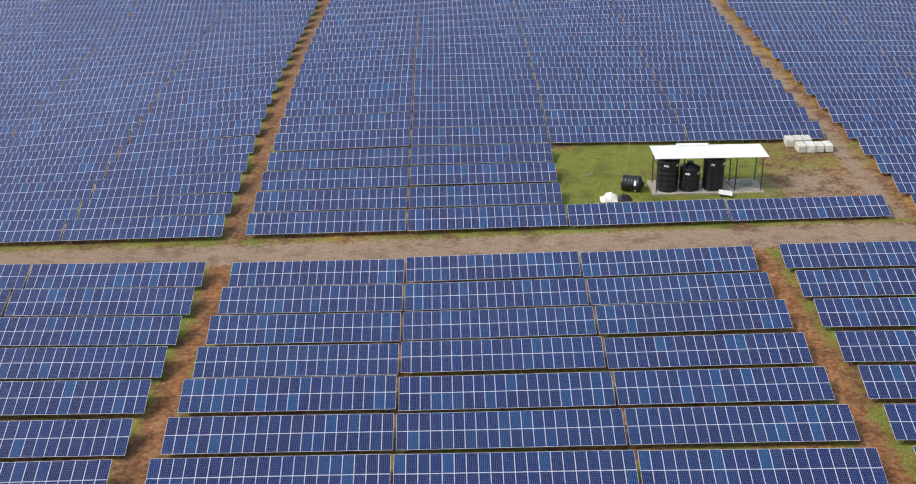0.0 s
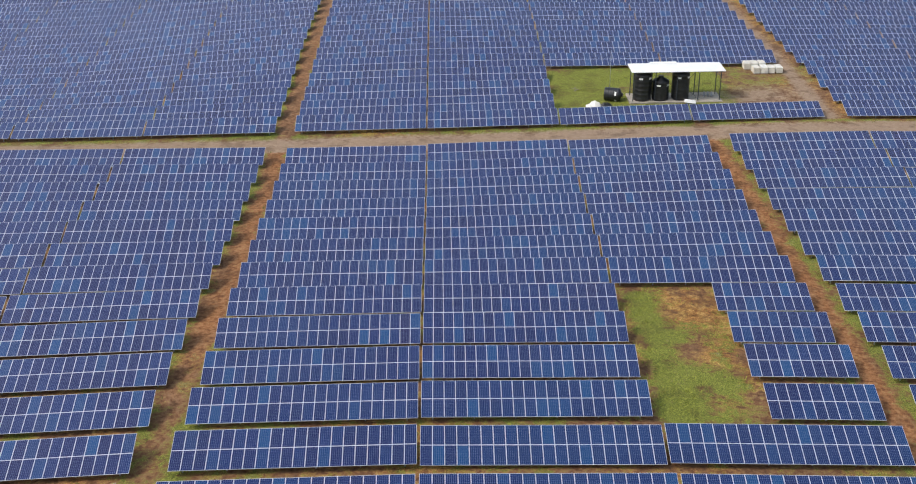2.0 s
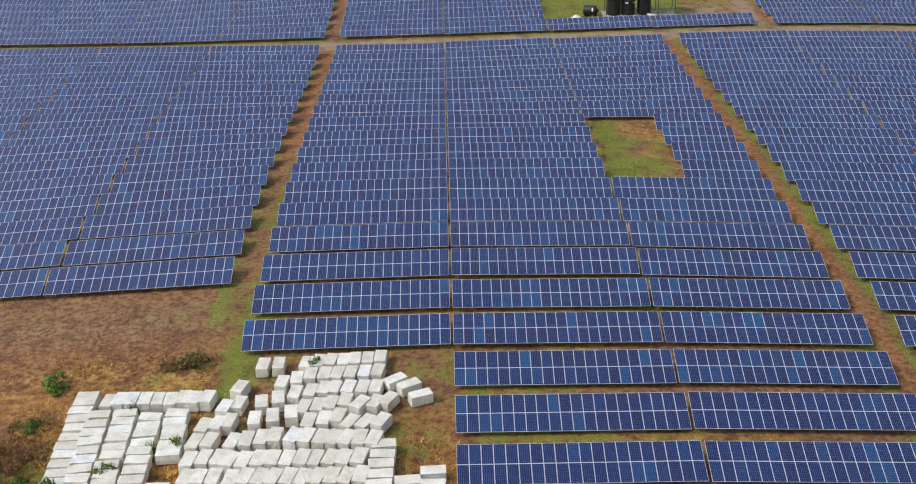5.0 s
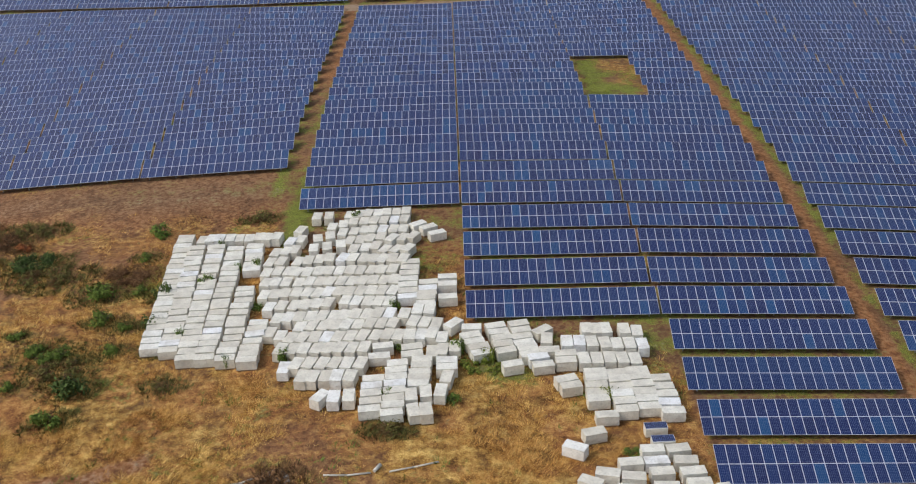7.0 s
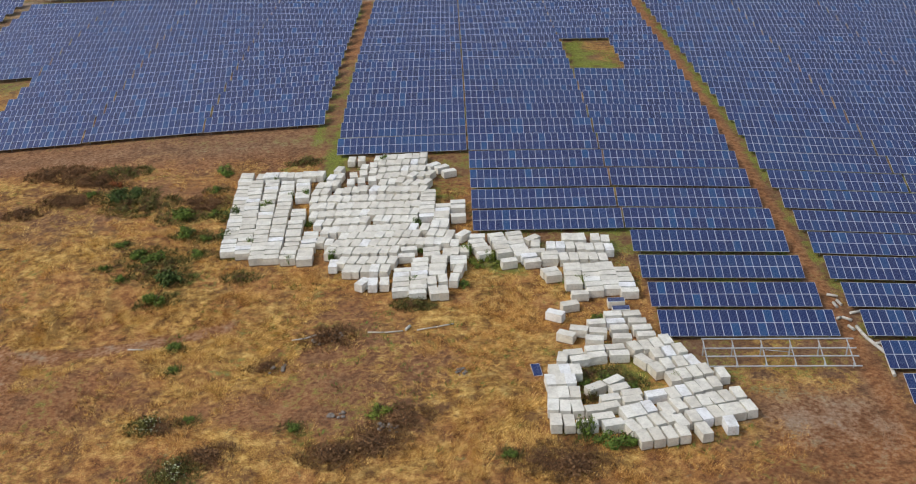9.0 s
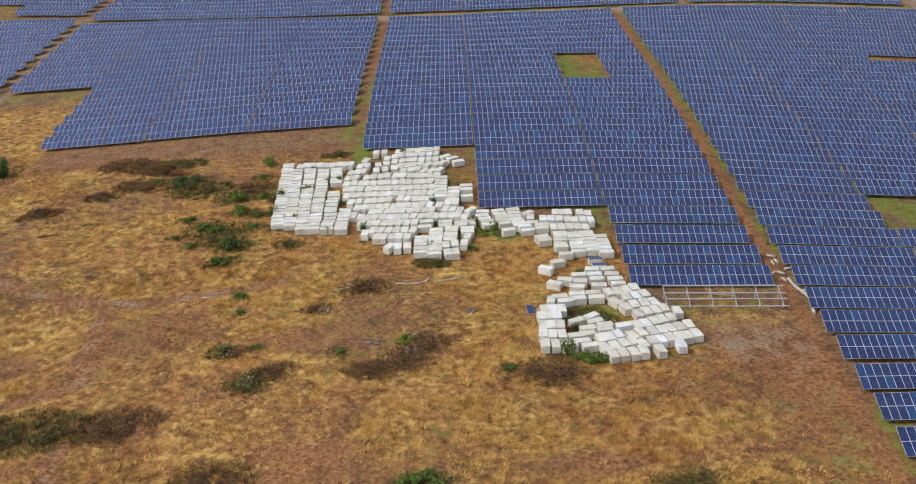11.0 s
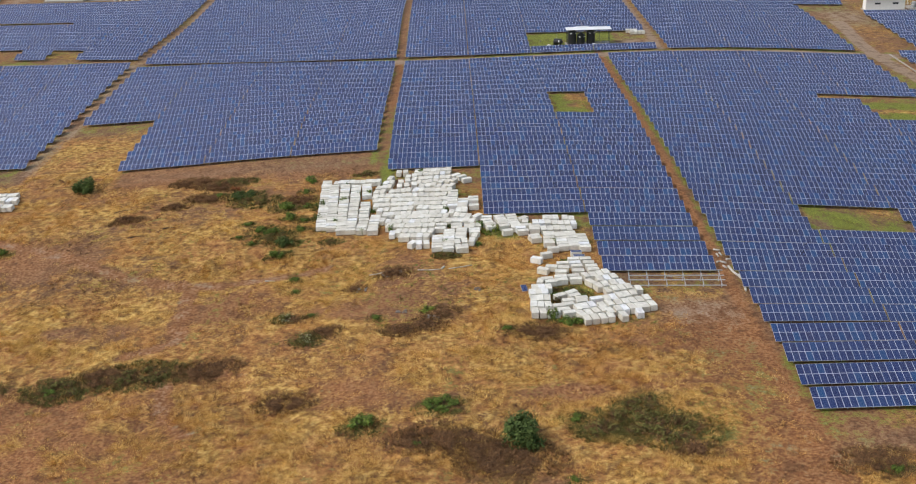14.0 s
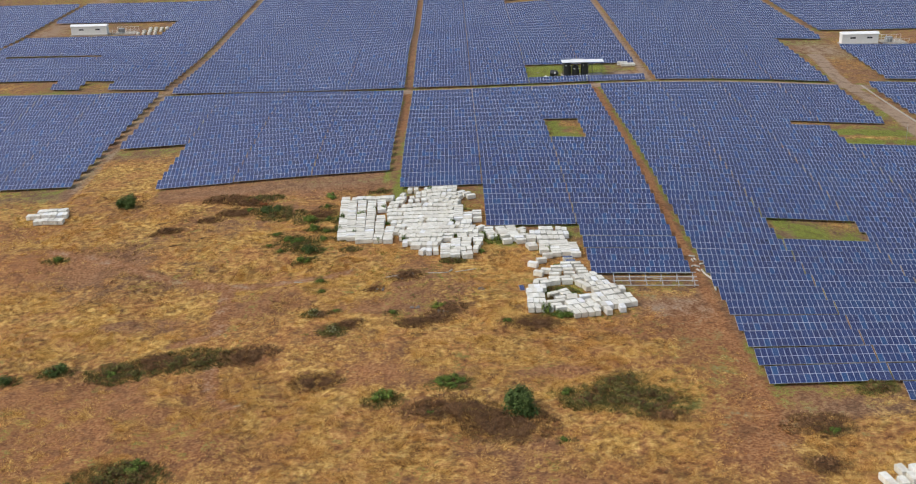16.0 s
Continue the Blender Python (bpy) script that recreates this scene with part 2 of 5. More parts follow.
def build_ground():
    def axis(lo, hi, step, far):
        inner = list(np.arange(lo, hi + 0.01, step))
        ring, d, left, right = 6.0, 6.0, [], []
        while d < far:
            left.append(lo - d)
            right.append(hi + d)
            ring *= 1.35
            d += ring
        return np.array(left[::-1] + inner + right)

    xs, ys = axis(-150, 200, 1.25, 2600), axis(-285, 215, 1.25, 2600)
    X, Y = np.meshgrid(xs, ys)
    Z = land_z(X, Y)
    nx, ny = len(xs), len(ys)
    me = bpy.data.meshes.new("ground")
    ids = np.arange(nx * ny).reshape(ny, nx)
    faces = np.stack([ids[:-1, :-1], ids[:-1, 1:], ids[1:, 1:], ids[1:, :-1]], -1).reshape(-1, 4)
    me.vertices.add(nx * ny)
    me.vertices.foreach_set("co", np.stack([X, Y, Z], -1).ravel())
    me.loops.add(faces.size)
    me.loops.foreach_set("vertex_index", faces.ravel().astype(np.int32))
    me.polygons.add(len(faces))
    me.polygons.foreach_set("loop_start", np.arange(0, faces.size, 4, dtype=np.int32))
    me.polygons.foreach_set("use_smooth", np.ones(len(faces), bool))
    me.update(calc_edges=True)
    # what grows where
    d = front(X) - Y
    meadow = np.clip((d - 3) / 9, 0, 1)
    n1, n2 = lattice(X, Y, 17, 11), lattice(X, Y, 6, 12)
    straw = 0.42 + meadow * (0.27 + 0.85 * (n1 - 0.42)) + 0.45 * (n2 - 0.5)
    worn = np.clip((lattice(X, Y, 23, 71) - 0.55) * 3, 0, 1) * meadow
    worn = worn * (1 - 0.85 * np.clip(1.6 - np.hypot((X + 45) / 30, (Y + 170) / 34), 0, 1))
    straw = straw - 0.25 * worn
    green = 0.35 + 0.40 * (lattice(X, Y, 11, 13) - 0.5) - 0.20 * meadow
    red = np.clip(0.3 + 0.9 * (lattice(X, Y, 40, 14) - 0.5) + 0.42 * meadow + 0.4 * worn, 0, 1)
    inside = 1 - meadow
    for tx in TRACKS:
        e = X - tx - (lattice(X, Y, 14, 15) - 0.5) * 0.8
        on = band(e, 0.7, 1.2) * np.clip((Y - (-118 if tx < 0 else -232)) / 14, 0, 1)
        red = np.maximum(red, on * np.where(Y > 12, 0.35, 1.0) * (np.clip((Y + 75) / 25, 0.15, 1) if tx < 0 else 1.0))
        bare = on * (np.clip((Y + 75) / 25, 0.2, 1) if tx < 0 else 1.0)
        straw, green = straw * (1 - 0.8 * bare), green * (1 - 0.7 * bare) + 0.26 * band(np.abs(e) - 2.2, 0.5, 0.8) * inside * np.clip((Y + 180) / 40, 0, 1)
    green = green + 0.20 * band(X - TRACKS[0], 1.6, 1.5) * np.clip((-62 - Y) / 18, 0, 1) * inside * (0.3 + 1.2 * lattice(X, Y, 5, 19))
    for x0, x1, y0, y1, g in ((40.5, 50.4, -71, -42, 0.40), (39.0, 70, 17.5, 43.5, 0.70), (84, 104, -146, -129, 0.25), (114, 136, -66, -48, 0.5), (124, 150, -80, -48, 0.15)):
        patch = np.clip(np.minimum(np.minimum(X - x0, x1 - X), np.minimum(Y - y0, y1 - Y)) / 2, 0, 1)
        green = green + patch * (g + 1.1 * (lattice(X, Y, 5, 16) - 0.5) - 0.3 * np.clip((Y + 55) / 6, 0, 1) * (Y < -30) * (X < 60))
        straw = straw + patch * (0.1 + 0.5 * (lattice(X, Y, 4, 18) - 0.5))
    for gx, gy, gr, gg in ((24.5, -149, 4.5, 0.5), (34, -176, 5.0, 0.45), (10, -130, 9.0, 0.25), (-16, -128, 4.0, 0.35)):
        green = green + gg * np.clip(1.3 - np.hypot(X - gx, Y - gy) / gr, 0, 1)
    trod = 1.15 * band(Y - road_axis(X), 2.0, 1.5) * (X < 165)
    green = green + 0.28 * (band(Y - road_axis(X) - 3.6, 0.6, 0.8) + 0.6 * band(Y - road_axis(X) + 4.4, 0.4, 0.8))
    trod = trod + 0.95 * band(X - 151.8 + 1.5 * np.sin((Y + 5) / 14), 2.0, 1.2) * (Y < 62) * (Y > -90)
    trod = trod + 0.8 * band(X - 82, 1.0, 1.2) * (Y > 14) + 0.75 * np.clip(1.2 - np.hypot((X - 74) / 9, (Y - 26) / 7), 0, 1)
    trod = trod + 0.45 * band(X + 86.5, 1.6, 1.5) * (Y > -96) + 0.5 * band(X - 167.5, 1, 1) * (Y > 95) + 0.6 * band(X + 178, 3, 2) * (Y > 40) + 0.6 * np.clip(1.2 - np.hypot((X - 160) / 18, (Y - 70) / 22), 0, 1) + 0.5 * np.clip(1.2 - np.hypot((X + 145) / 28, (Y - 165) / 14), 0, 1)
    edge = np.clip(1 - np.abs(np.clip(d, -30, 30) - 5) / 6, 0, 1)
    verge = np.clip(1.4 - np.abs(np.clip(d, -30, 30) - 4) / 8, 0, 1) * (X < 21) * (X > -62)
    straw, green = straw - 0.30 * verge, green - 0.14 * verge * (X < -2) + 0.10 * verge * (X > -2) * (1.5 * lattice(X, Y, 7, 17) - 0.1)
    trod = trod + 0.22 * edge * (Y < 0) + 0.22 * np.clip(1.15 - np.hypot((X - 55) / 11, (Y + 184) / 9), 0, 1)
    trail = on_trail(X, Y)
    bald = bare_spots(X, Y)
    trod = trod + 0.36 * trail
    straw = (straw + 0.16 * np.clip(1.5 - np.hypot((X + 45) / 30, (Y + 170) / 34), 0, 1)) * (1 - 0.95 * trail) * (1 - 0.9 * bald)
    swath = band(X - 57 + 0.06 * (Y + 215), 3.5, 5) * np.clip((-176 - Y) / 8, 0, 1)
    trod, straw = trod + 0.12 * swath, straw * (1 - 0.4 * swath)
    red = red * (1 - 0.25 * np.clip(1.5 - np.hypot((X + 45) / 30, (Y + 170) / 34), 0, 1))
    red = np.clip(red + 0.8 * swath + 0.85 * trail + 0.2 * bald - 0.25 * edge, 0, 1)
    cols = np.stack([np.clip(straw, 0, 1), np.clip(green, 0, 1), red, np.ones_like(X)], -1)
    att = me.attributes.new("cover", "FLOAT_COLOR", "POINT")
    att.data.foreach_set("color", cols.ravel())
    att = me.attributes.new("trodden", "FLOAT", "POINT")
    att.data.foreach_set("value", np.clip(trod, 0, 1).ravel())
    me.materials.append(GROUND)
    tagged(new("ground", me), "uneven red earth with dry golden grass and green weeds", "ground", kind="structure")


build_ground()

# ---- solar tables ----
MODULE_W, MODULE_L, GAP = 1.001, 2.01, 0.25
TABLE_L, SLANT = 20.02, 4.02
STEP = TABLE_L + GAP
LOW = 0.60  # height of the lower edge


def module_faces(bm, uv, x, y):
    """One module lying in the table's plane: glass with cells, and a raised pale frame round it."""
    w, h, b, t = 0.985, 1.99, 0.028, 0.04
    o = [(x, y), (x + w, y), (x + w, y + h), (x, y + h)]
    i = [(x + b, y + b), (x + w - b, y + b), (x + w - b, y + h - b), (x + b, y + h - b)]
    top_o = [bm.verts.new((*p, t)) for p in o]
    top_i = [bm.verts.new((*p, t)) for p in i]
    low_o = [bm.verts.new((*p, 0)) for p in o]
    for k in range(4):
        n = (k + 1) % 4
        bm.faces.new((top_o[k], top_o[n], top_i[n], top_i[k])).material_index = 1
        bm.faces.new((low_o[k], low_o[n], top_o[n], top_o[k])).material_index = 1
    bm.faces.new(low_o[::-1]).material_index = 1
    pane = [bm.verts.new((*p, t - 0.006)) for p in i]
    f = bm.faces.new(pane)
    f.material_index = 0
    for loop, c in zip(f.loops, ((0, 0), (1, 0), (1, 1), (0, 1))):
        loop[uv].uv = c


def array_mesh(cols):
    bm = bmesh.new()
    uv = bm.loops.layers.uv.new("UVMap")
    for c in range(cols):
        for r in range(2):
            module_faces(bm, uv, c * MODULE_W, r * MODULE_L)
    return mesh("panel_array", bm, CELLS, ALLOY)


def module_mesh():
    bm = bmesh.new()
    module_faces(bm, bm.loops.layers.uv.new("UVMap"), 0, 0)
    return mesh("panel", bm, CELLS, ALLOY)


def rack_mesh(cols):
    """Four purlins on rafters, with a short front leg and a long rear leg under each rafter, in the table's plane frame."""
    bm = bmesh.new()
    length = cols * MODULE_W
    for y in (0.45, 1.55, 2.45, 3.55):
        box(bm, 0.0, y - 0.035, -0.075, length, y + 0.035, -0.004)
    count = max(2, round(length / 3.6))
    up = Matrix.Rotation(-TILT, 4, "X")
    for k in range(count):
        x = 1.0 + k * (length - 2.0) / (count - 1)
        box(bm, x - 0.04, 0.2, -0.17, x + 0.04, 3.8, -0.076)
        for y in (0.7, 3.3):
            foot = LOW + y * math.sin(TILT) + 0.45
            m = Matrix.Translation((x, y, -0.12)) @ up
            box(bm, -0.05, -0.05, -foot, 0.05, 0.05, 0.0, m)
    return mesh("rack", bm, STEEL)


ARRAYS = {n: array_mesh(n) for n in (20, 10)}
RACKS = {n: rack_mesh(n) for n in (20, 10)}
PANEL = module_mesh()
rng = random.Random(5)


def solar_table(x, y, cols=20):
    """A tilted table of two module rows, its lower edge at y, following the fall of the land."""
    x1 = x + cols * MODULE_W
    a, b = swell(x, y), swell(x1, y)
    turn = Euler((TILT + rng.gauss(0, 0.006), -math.atan2(b - a, x1 - x), rng.gauss(0, 0.0012)))
    at = Matrix.LocRotScale((x, y + rng.gauss(0, 0.06), a + LOW + rng.gauss(0, 0.04)), turn.to_quaternion(), None)
    thing = new("solar_table")
    thing.matrix_basis = at
    tagged(thing, "blue polycrystalline solar panel table on galvanised steel legs" if cols == 20 else "short blue solar panel table on galvanised steel legs", "solar panel", "rows of solar tables")
    part("rack", RACKS[cols], None, thing)
    for c in range(cols):
        for r in range(2):
            part("panel", PANEL, None, thing).location = (c * MODULE_W, r * MODULE_L, 0)
    return thing



FAR_HALF = []
FAR = []  # places of the tables that are told apart only as a field


def column(x, rows, skip=(), near=()):
    """Tables one behind the other: those in near are things of their own, the rest goes to the far field."""
    for r in rows:
        if r in skip:
            continue
        if r in near:
            solar_table(x, -ROW_PITCH * r)
        else:
            FAR.append((x, -ROW_PITCH * r))


def half_column(x, rows, skip=()):
    """Half tables one behind the other in the far field."""
    FAR_HALF.extend((x, -ROW_PITCH * r) for r in rows if r not in skip)


LEFT, RIGHT, UPPER = -3.08, 63.65, -0.13
ALL = range(-60, 60)


def west(edge, k):
    """Left end of the k-th column west of an edge."""
    return edge - (k + 1) * STEP + GAP


# middle block, between the two tracks
column(0.0, range(0, 17), near=ALL)
column(STEP, range(0, 21), near=ALL)
column(2 * STEP, range(0, 25), skip=range(7, 11), near=ALL)
for r in range(7, 11):
    solar_table(2 * STEP + 10.01, -ROW_PITCH * r, 10)
# block west of it, and the one past the second track
for k in range(4):
    column(west(LEFT, k), range(0, 15 if k < 3 else 9), near=(range(0, 15), range(7, 15), range(13, 15), ())[k])
for k in range(5):
    column(west(-87.6, k), range(-1, 14))
# block east of it
for k in range(4):
    column(RIGHT + k * STEP, range(0, (32, 34, 35, 36)[k]), skip=((), (20, 21), (7,), (7, 8, 9, 10))[k], near=(ALL, range(26, 34), (), ())[k])
solar_table(RIGHT + 2 * STEP, -ROW_PITCH * 7, 10)
column(RIGHT + 4 * STEP, range(12, 36))
# blocks beyond the road
for k in range(4):
    column(UPPER + k * STEP, range(-34, -1), skip=((), (), (-3, -4, -5, -27, -28), (-3, -4, -5))[k], near=(-2,))
    column(west(LEFT, k), range(-34, -1), near=(-2,) if k < 2 else ())
YARD = range(-26, -20)  # rows left out round the inverter house
column(west(-88.2, 0), range(-34, -2))
column(west(-88.2, 1), range(-34, -4), skip=YARD)
column(west(-88.2, 2), range(-34, -4), skip=(-12, -13, *YARD))
column(west(-88.2, 3), range(-34, -4), skip=(-12, -13, *YARD))
half_column(west(-88.2, 1) + 10.01, YARD)
half_column(west(-88.2, 1), (-3, -4))
half_column(west(-88.2, 4) + 10.01, range(-34, -5), skip=YARD)
for k in range(3):
    column(84.2 + k * STEP, range(-34, -1))
column(84.2 + 3 * STEP, range(-34, -12))
for k in range(5):
    column(170 + k * STEP, range(-34 if k < 2 else -30, -15))
    column(157.4 + k * STEP, range(-1, 8))
    column(167 + k * STEP, range(-10, -2))
    column(west(-183, k), range(-34, -4))


def far_tables(spots, cols):
    """All tables that are too many and too far to pick out, as one sheet of real tables."""
    src = ARRAYS[cols]
    nv, nl, nf = len(src.vertices), len(src.loops), len(src.polygons)
    co, uv = np.empty(nv * 3), np.empty(nl * 2)
    li, ls, mi = np.empty(nl, np.int32), np.empty(nf, np.int32), np.empty(nf, np.int32)
    src.vertices.foreach_get("co", co)
    src.uv_layers[0].data.foreach_get("uv", uv)
    src.loops.foreach_get("vertex_index", li)
    src.polygons.foreach_get("loop_start", ls)
    src.polygons.foreach_get("material_index", mi)
    rk = RACKS[cols]
    rv, rl, rf = len(rk.vertices), len(rk.loops), len(rk.polygons)
    rco, rli, rls = np.empty(rv * 3), np.empty(rl, np.int32), np.empty(rf, np.int32)
    rk.vertices.foreach_get("co", rco)
    rk.loops.foreach_get("vertex_index", rli)
    rk.polygons.foreach_get("loop_start", rls)
    co = np.concatenate([co, rco]).reshape(-1, 3)
    uv = np.concatenate([uv, np.zeros(rl * 2)])
    li, ls, mi = np.concatenate([li, rli + nv]), np.concatenate([ls, rls + nl]), np.concatenate([mi, np.full(rf, 2, np.int32)])
    n, places, length = len(spots), [], cols * MODULE_W
    for x, y in spots:
        a, b = swell(x, y), swell(x + length, y)
        turn = Euler((TILT + rng.gauss(0, 0.006), -math.atan2(b - a, length), 0)).to_matrix()
        places.append(co @ np.array(turn).T + np.array((x, y + rng.gauss(0, 0.06), a + LOW + rng.gauss(0, 0.04))))
    me = bpy.data.meshes.new("far_solar_tables")
    me.vertices.add(n * len(co))
    me.vertices.foreach_set("co", np.concatenate(places).ravel())
    me.loops.add(n * len(li))
    me.loops.foreach_set("vertex_index", np.concatenate([li + i * len(co) for i in range(n)]).astype(np.int32))
    me.polygons.add(n * len(ls))
    me.polygons.foreach_set("loop_start", np.concatenate([ls + i * len(li) for i in range(n)]).astype(np.int32))
    me.polygons.foreach_set("material_index", np.tile(mi, n))
    me.uv_layers.new(name="UVMap").data.foreach_set("uv", np.tile(uv, n))
    me.update(calc_edges=True)
    for m in (CELLS, ALLOY, STEEL):
        me.materials.append(m)
    tagged(new("far_solar_tables", me), "distant rows of blue solar panel tables on steel legs", "solar panels", kind="stuff")


far_tables(FAR, 20)
far_tables(FAR_HALF, 10)

# ---- more materials ----
def wrap_material():
    """Weathered white wrapping film: creases, grey dirt in broad patches, tan where the carton shows through."""
    n = Nodes("weathered_white_wrap")
    info = n.add("ShaderNodeObjectInfo")
    geo = n.add("ShaderNodeNewGeometry")
    rnd = n.math("FRACT", n.math("ADD", geo.outputs["Random Per Island"], info.outputs["Random"]))
    p = n.place()
    a, b, c = n.noise(p, 0.9, 5), n.noise(p, 4.5, 5, 0.65), n.noise(p, 0.22, 3)
    col = n.ramp(rnd, (0.0, (0.65, 0.61, 0.52)), (0.5, (0.74, 0.71, 0.62)), (0.87, (0.80, 0.78, 0.70)), (1.0, (0.82, 0.83, 0.84)))
    dirt = n.ramp(a, (0.42, (0, 0, 0)), (0.75, (0.55, 0.55, 0.55)))
    col = n.mix(dirt, col, (0.36, 0.325, 0.275))
    col = n.mix(n.ramp(c, (0.55, (0, 0, 0)), (0.75, (0.35, 0.35, 0.35))), col, (0.45, 0.37, 0.27))
    n.colour(n.mix(n.ramp(b, (0.5, (0, 0, 0)), (0.72, (0.4, 0.4, 0.4))), col, (0.28, 0.265, 0.24)))
    n.set(Roughness=0.45)
    n.bump(n.math("ADD", b, n.math("MULTIPLY", a, 1.5)), 0.7, 0.06)
    return n.mat


def leaf_material(name, dark, lite, rough=0.6):
    n = Nodes(name)
    geo = n.add("ShaderNodeNewGeometry")
    info = n.add("ShaderNodeObjectInfo")
    rnd = n.math("FRACT", n.math("ADD", geo.outputs["Random Per Island"], n.math("MULTIPLY", info.outputs["Random"], 0.3)))
    broad = n.noise(geo.outputs["Position"], 0.7, 3)
    f = n.math("ADD", n.math("MULTIPLY", rnd, 0.65), n.math("MULTIPLY", broad, 0.35))
    n.colour(n.ramp(f, (0.1, dark), (0.85, lite)))
    n.set(Roughness=rough)
    n.bsdf.inputs["Specular IOR Level"].default_value = 0.06
    return n.mat


def straw_material():
    n = Nodes("dry_straw")
    geo = n.add("ShaderNodeNewGeometry")
    broad, mid = n.noise(geo.outputs["Position"], 0.045, 4), n.noise(geo.outputs["Position"], 0.28, 4)
    f = n.math("ADD", n.math("MULTIPLY", geo.outputs["Random Per Island"], 0.5), n.math("MULTIPLY", mid, 0.5))
    gold = n.ramp(f, (0.25, (0.26, 0.125, 0.026)), (0.5, (0.70, 0.42, 0.10)), (0.72, (0.95, 0.68, 0.24)))
    rust = n.ramp(f, (0.25, (0.21, 0.085, 0.022)), (0.5, (0.58, 0.29, 0.07)), (0.72, (0.84, 0.52, 0.17)))
    n.colour(n.mix(n.ramp(broad, (0.42, (0, 0, 0)), (0.6, (1, 1, 1))), gold, rust))
    n.set(Roughness=0.7)
    n.bsdf.inputs["Specular IOR Level"].default_value = 0.2
    return n.mat


WRAP = wrap_material()
STRAW = straw_material()
TIMBER = plain("raw_timber", (0.26, 0.17, 0.10), 0.8, 0, 6.0, 0.4)
BLACK_PLASTIC = plain("black_tank_plastic", (0.013, 0.014, 0.017), 0.42, 0, 3.0, 0.3, 0.1)
WHITE_SHEET = plain("white_roof_sheet", (0.78, 0.78, 0.77), 0.4, 0, 1.2, 0.06, 0.1)
WHITE_PAINT = plain("white_wall_paint", (0.74, 0.74, 0.72), 0.6, 0, 1.0, 0.08, 0.1)
GREY_PAINT = plain("grey_paint", (0.30, 0.31, 0.32), 0.5, 0, 2.0, 0.15)
POST_PAINT = plain("dark_post_paint", (0.03, 0.04, 0.055), 0.5, 0.2, 5.0, 0.3)
GALVANISED = plain("weathered_galvanised", (0.40, 0.41, 0.42), 0.5, 0.0, 3.0, 0.2, 0.1)
CONCRETE = plain("concrete", (0.36, 0.32, 0.27), 0.9, 0, 2.0, 0.25, 0.4)
PVC = plain("white_pipe", (0.50, 0.48, 0.43), 0.45, 0, 3.0, 0.15, 0.1)
STONE = plain("field_stone", (0.20, 0.17, 0.145), 0.9, 0, 3.0, 0.4, 0.5)
BRICK = plain("red_brick", (0.24, 0.12, 0.08), 0.9, 0, 4.0, 0.35, 0.4)
LABEL = plain("paper_label", (0.75, 0.75, 0.75), 0.6, 0, 8.0, 0.1, 0)
DARK_GLASS = plain("dark_window_glass", (0.02, 0.025, 0.03), 0.1, 0, 2.0, 0.2, 0)
BARK = plain("bark", (0.085, 0.055, 0.035), 0.9, 0, 8.0, 0.4, 0.5)
TWIG = leaf_material("dead_twigs", (0.075, 0.04, 0.02), (0.32, 0.18, 0.09), 0.9)
RUSTY = leaf_material("rusty_leaves", (0.15, 0.05, 0.018), (0.42, 0.15, 0.06), 0.8)
GREEN_LEAF = leaf_material("green_leaves", (0.045, 0.075, 0.014), (0.21, 0.28, 0.06))
DARK_LEAF = leaf_material("dark_leaves", (0.03, 0.052, 0.015), (0.12, 0.165, 0.05))
OLIVE_LEAF = leaf_material("olive_leaves", (0.055, 0.052, 0.014), (0.2, 0.185, 0.055))
LIME_LEAF = leaf_material("lime_leaves", (0.060, 0.085, 0.012), (0.26, 0.30, 0.06))
WEED_LEAF = leaf_material("weed_leaves", (0.045, 0.075, 0.014), (0.20, 0.29, 0.06))
PETAL = leaf_material("pale_flowers", (0.38, 0.42, 0.22), (0.62, 0.64, 0.42))

# ---- wrapped pallets ----
STACK_WEST_A = (
    (-12.7, -118.7, -11.8, -143.2, 21, 2), (-10.9, -122.0, -9.7, -144.0, 19, 2), (-8.6, -121.8, -7.6, -145.7, 21, 2), (-6.2, -122.5, -5.7, -145.7, 20, 2),
    (-4.0, -122.2, -3.6, -127.7, 6, 2), (-3.6, -132.2, -3.6, -146.2, 12, 3), (-1.2, -139.7, -1.5, -146.6, 7, 3), (-10.6, -119.7, -8.4, -119.7, 3, 85),
    (-7.3, -119.8, -3.9, -119.8, 4, 88), (-2.9, -119.9, -1.7, -120.0, 2, 85), (-1.3, -124.2, 0.8, -123.7, 3, 78), (-1.7, -126.3, 0.8, -126.3, 3, 78),
    (-1.7, -128.6, 0.7, -128.5, 3, 78), (-1.6, -131.1, 0.7, -131.1, 3, 80), (-1.4, -133.8, 0.9, -133.6, 3, 80),
)
STACK_WEST_B = (
    (-0.4, -136.5, 0.8, -136.3, 2, 82), (0.3, -138.9, 1.6, -138.9, 2, 82), (0.2, -141.6, 1.4, -142.4, 2, 80), (0.2, -121.5, 1.2, -121.0, 2, 78),
    (1.0, -118.6, 1.0, -118.6, 1, 70),
)
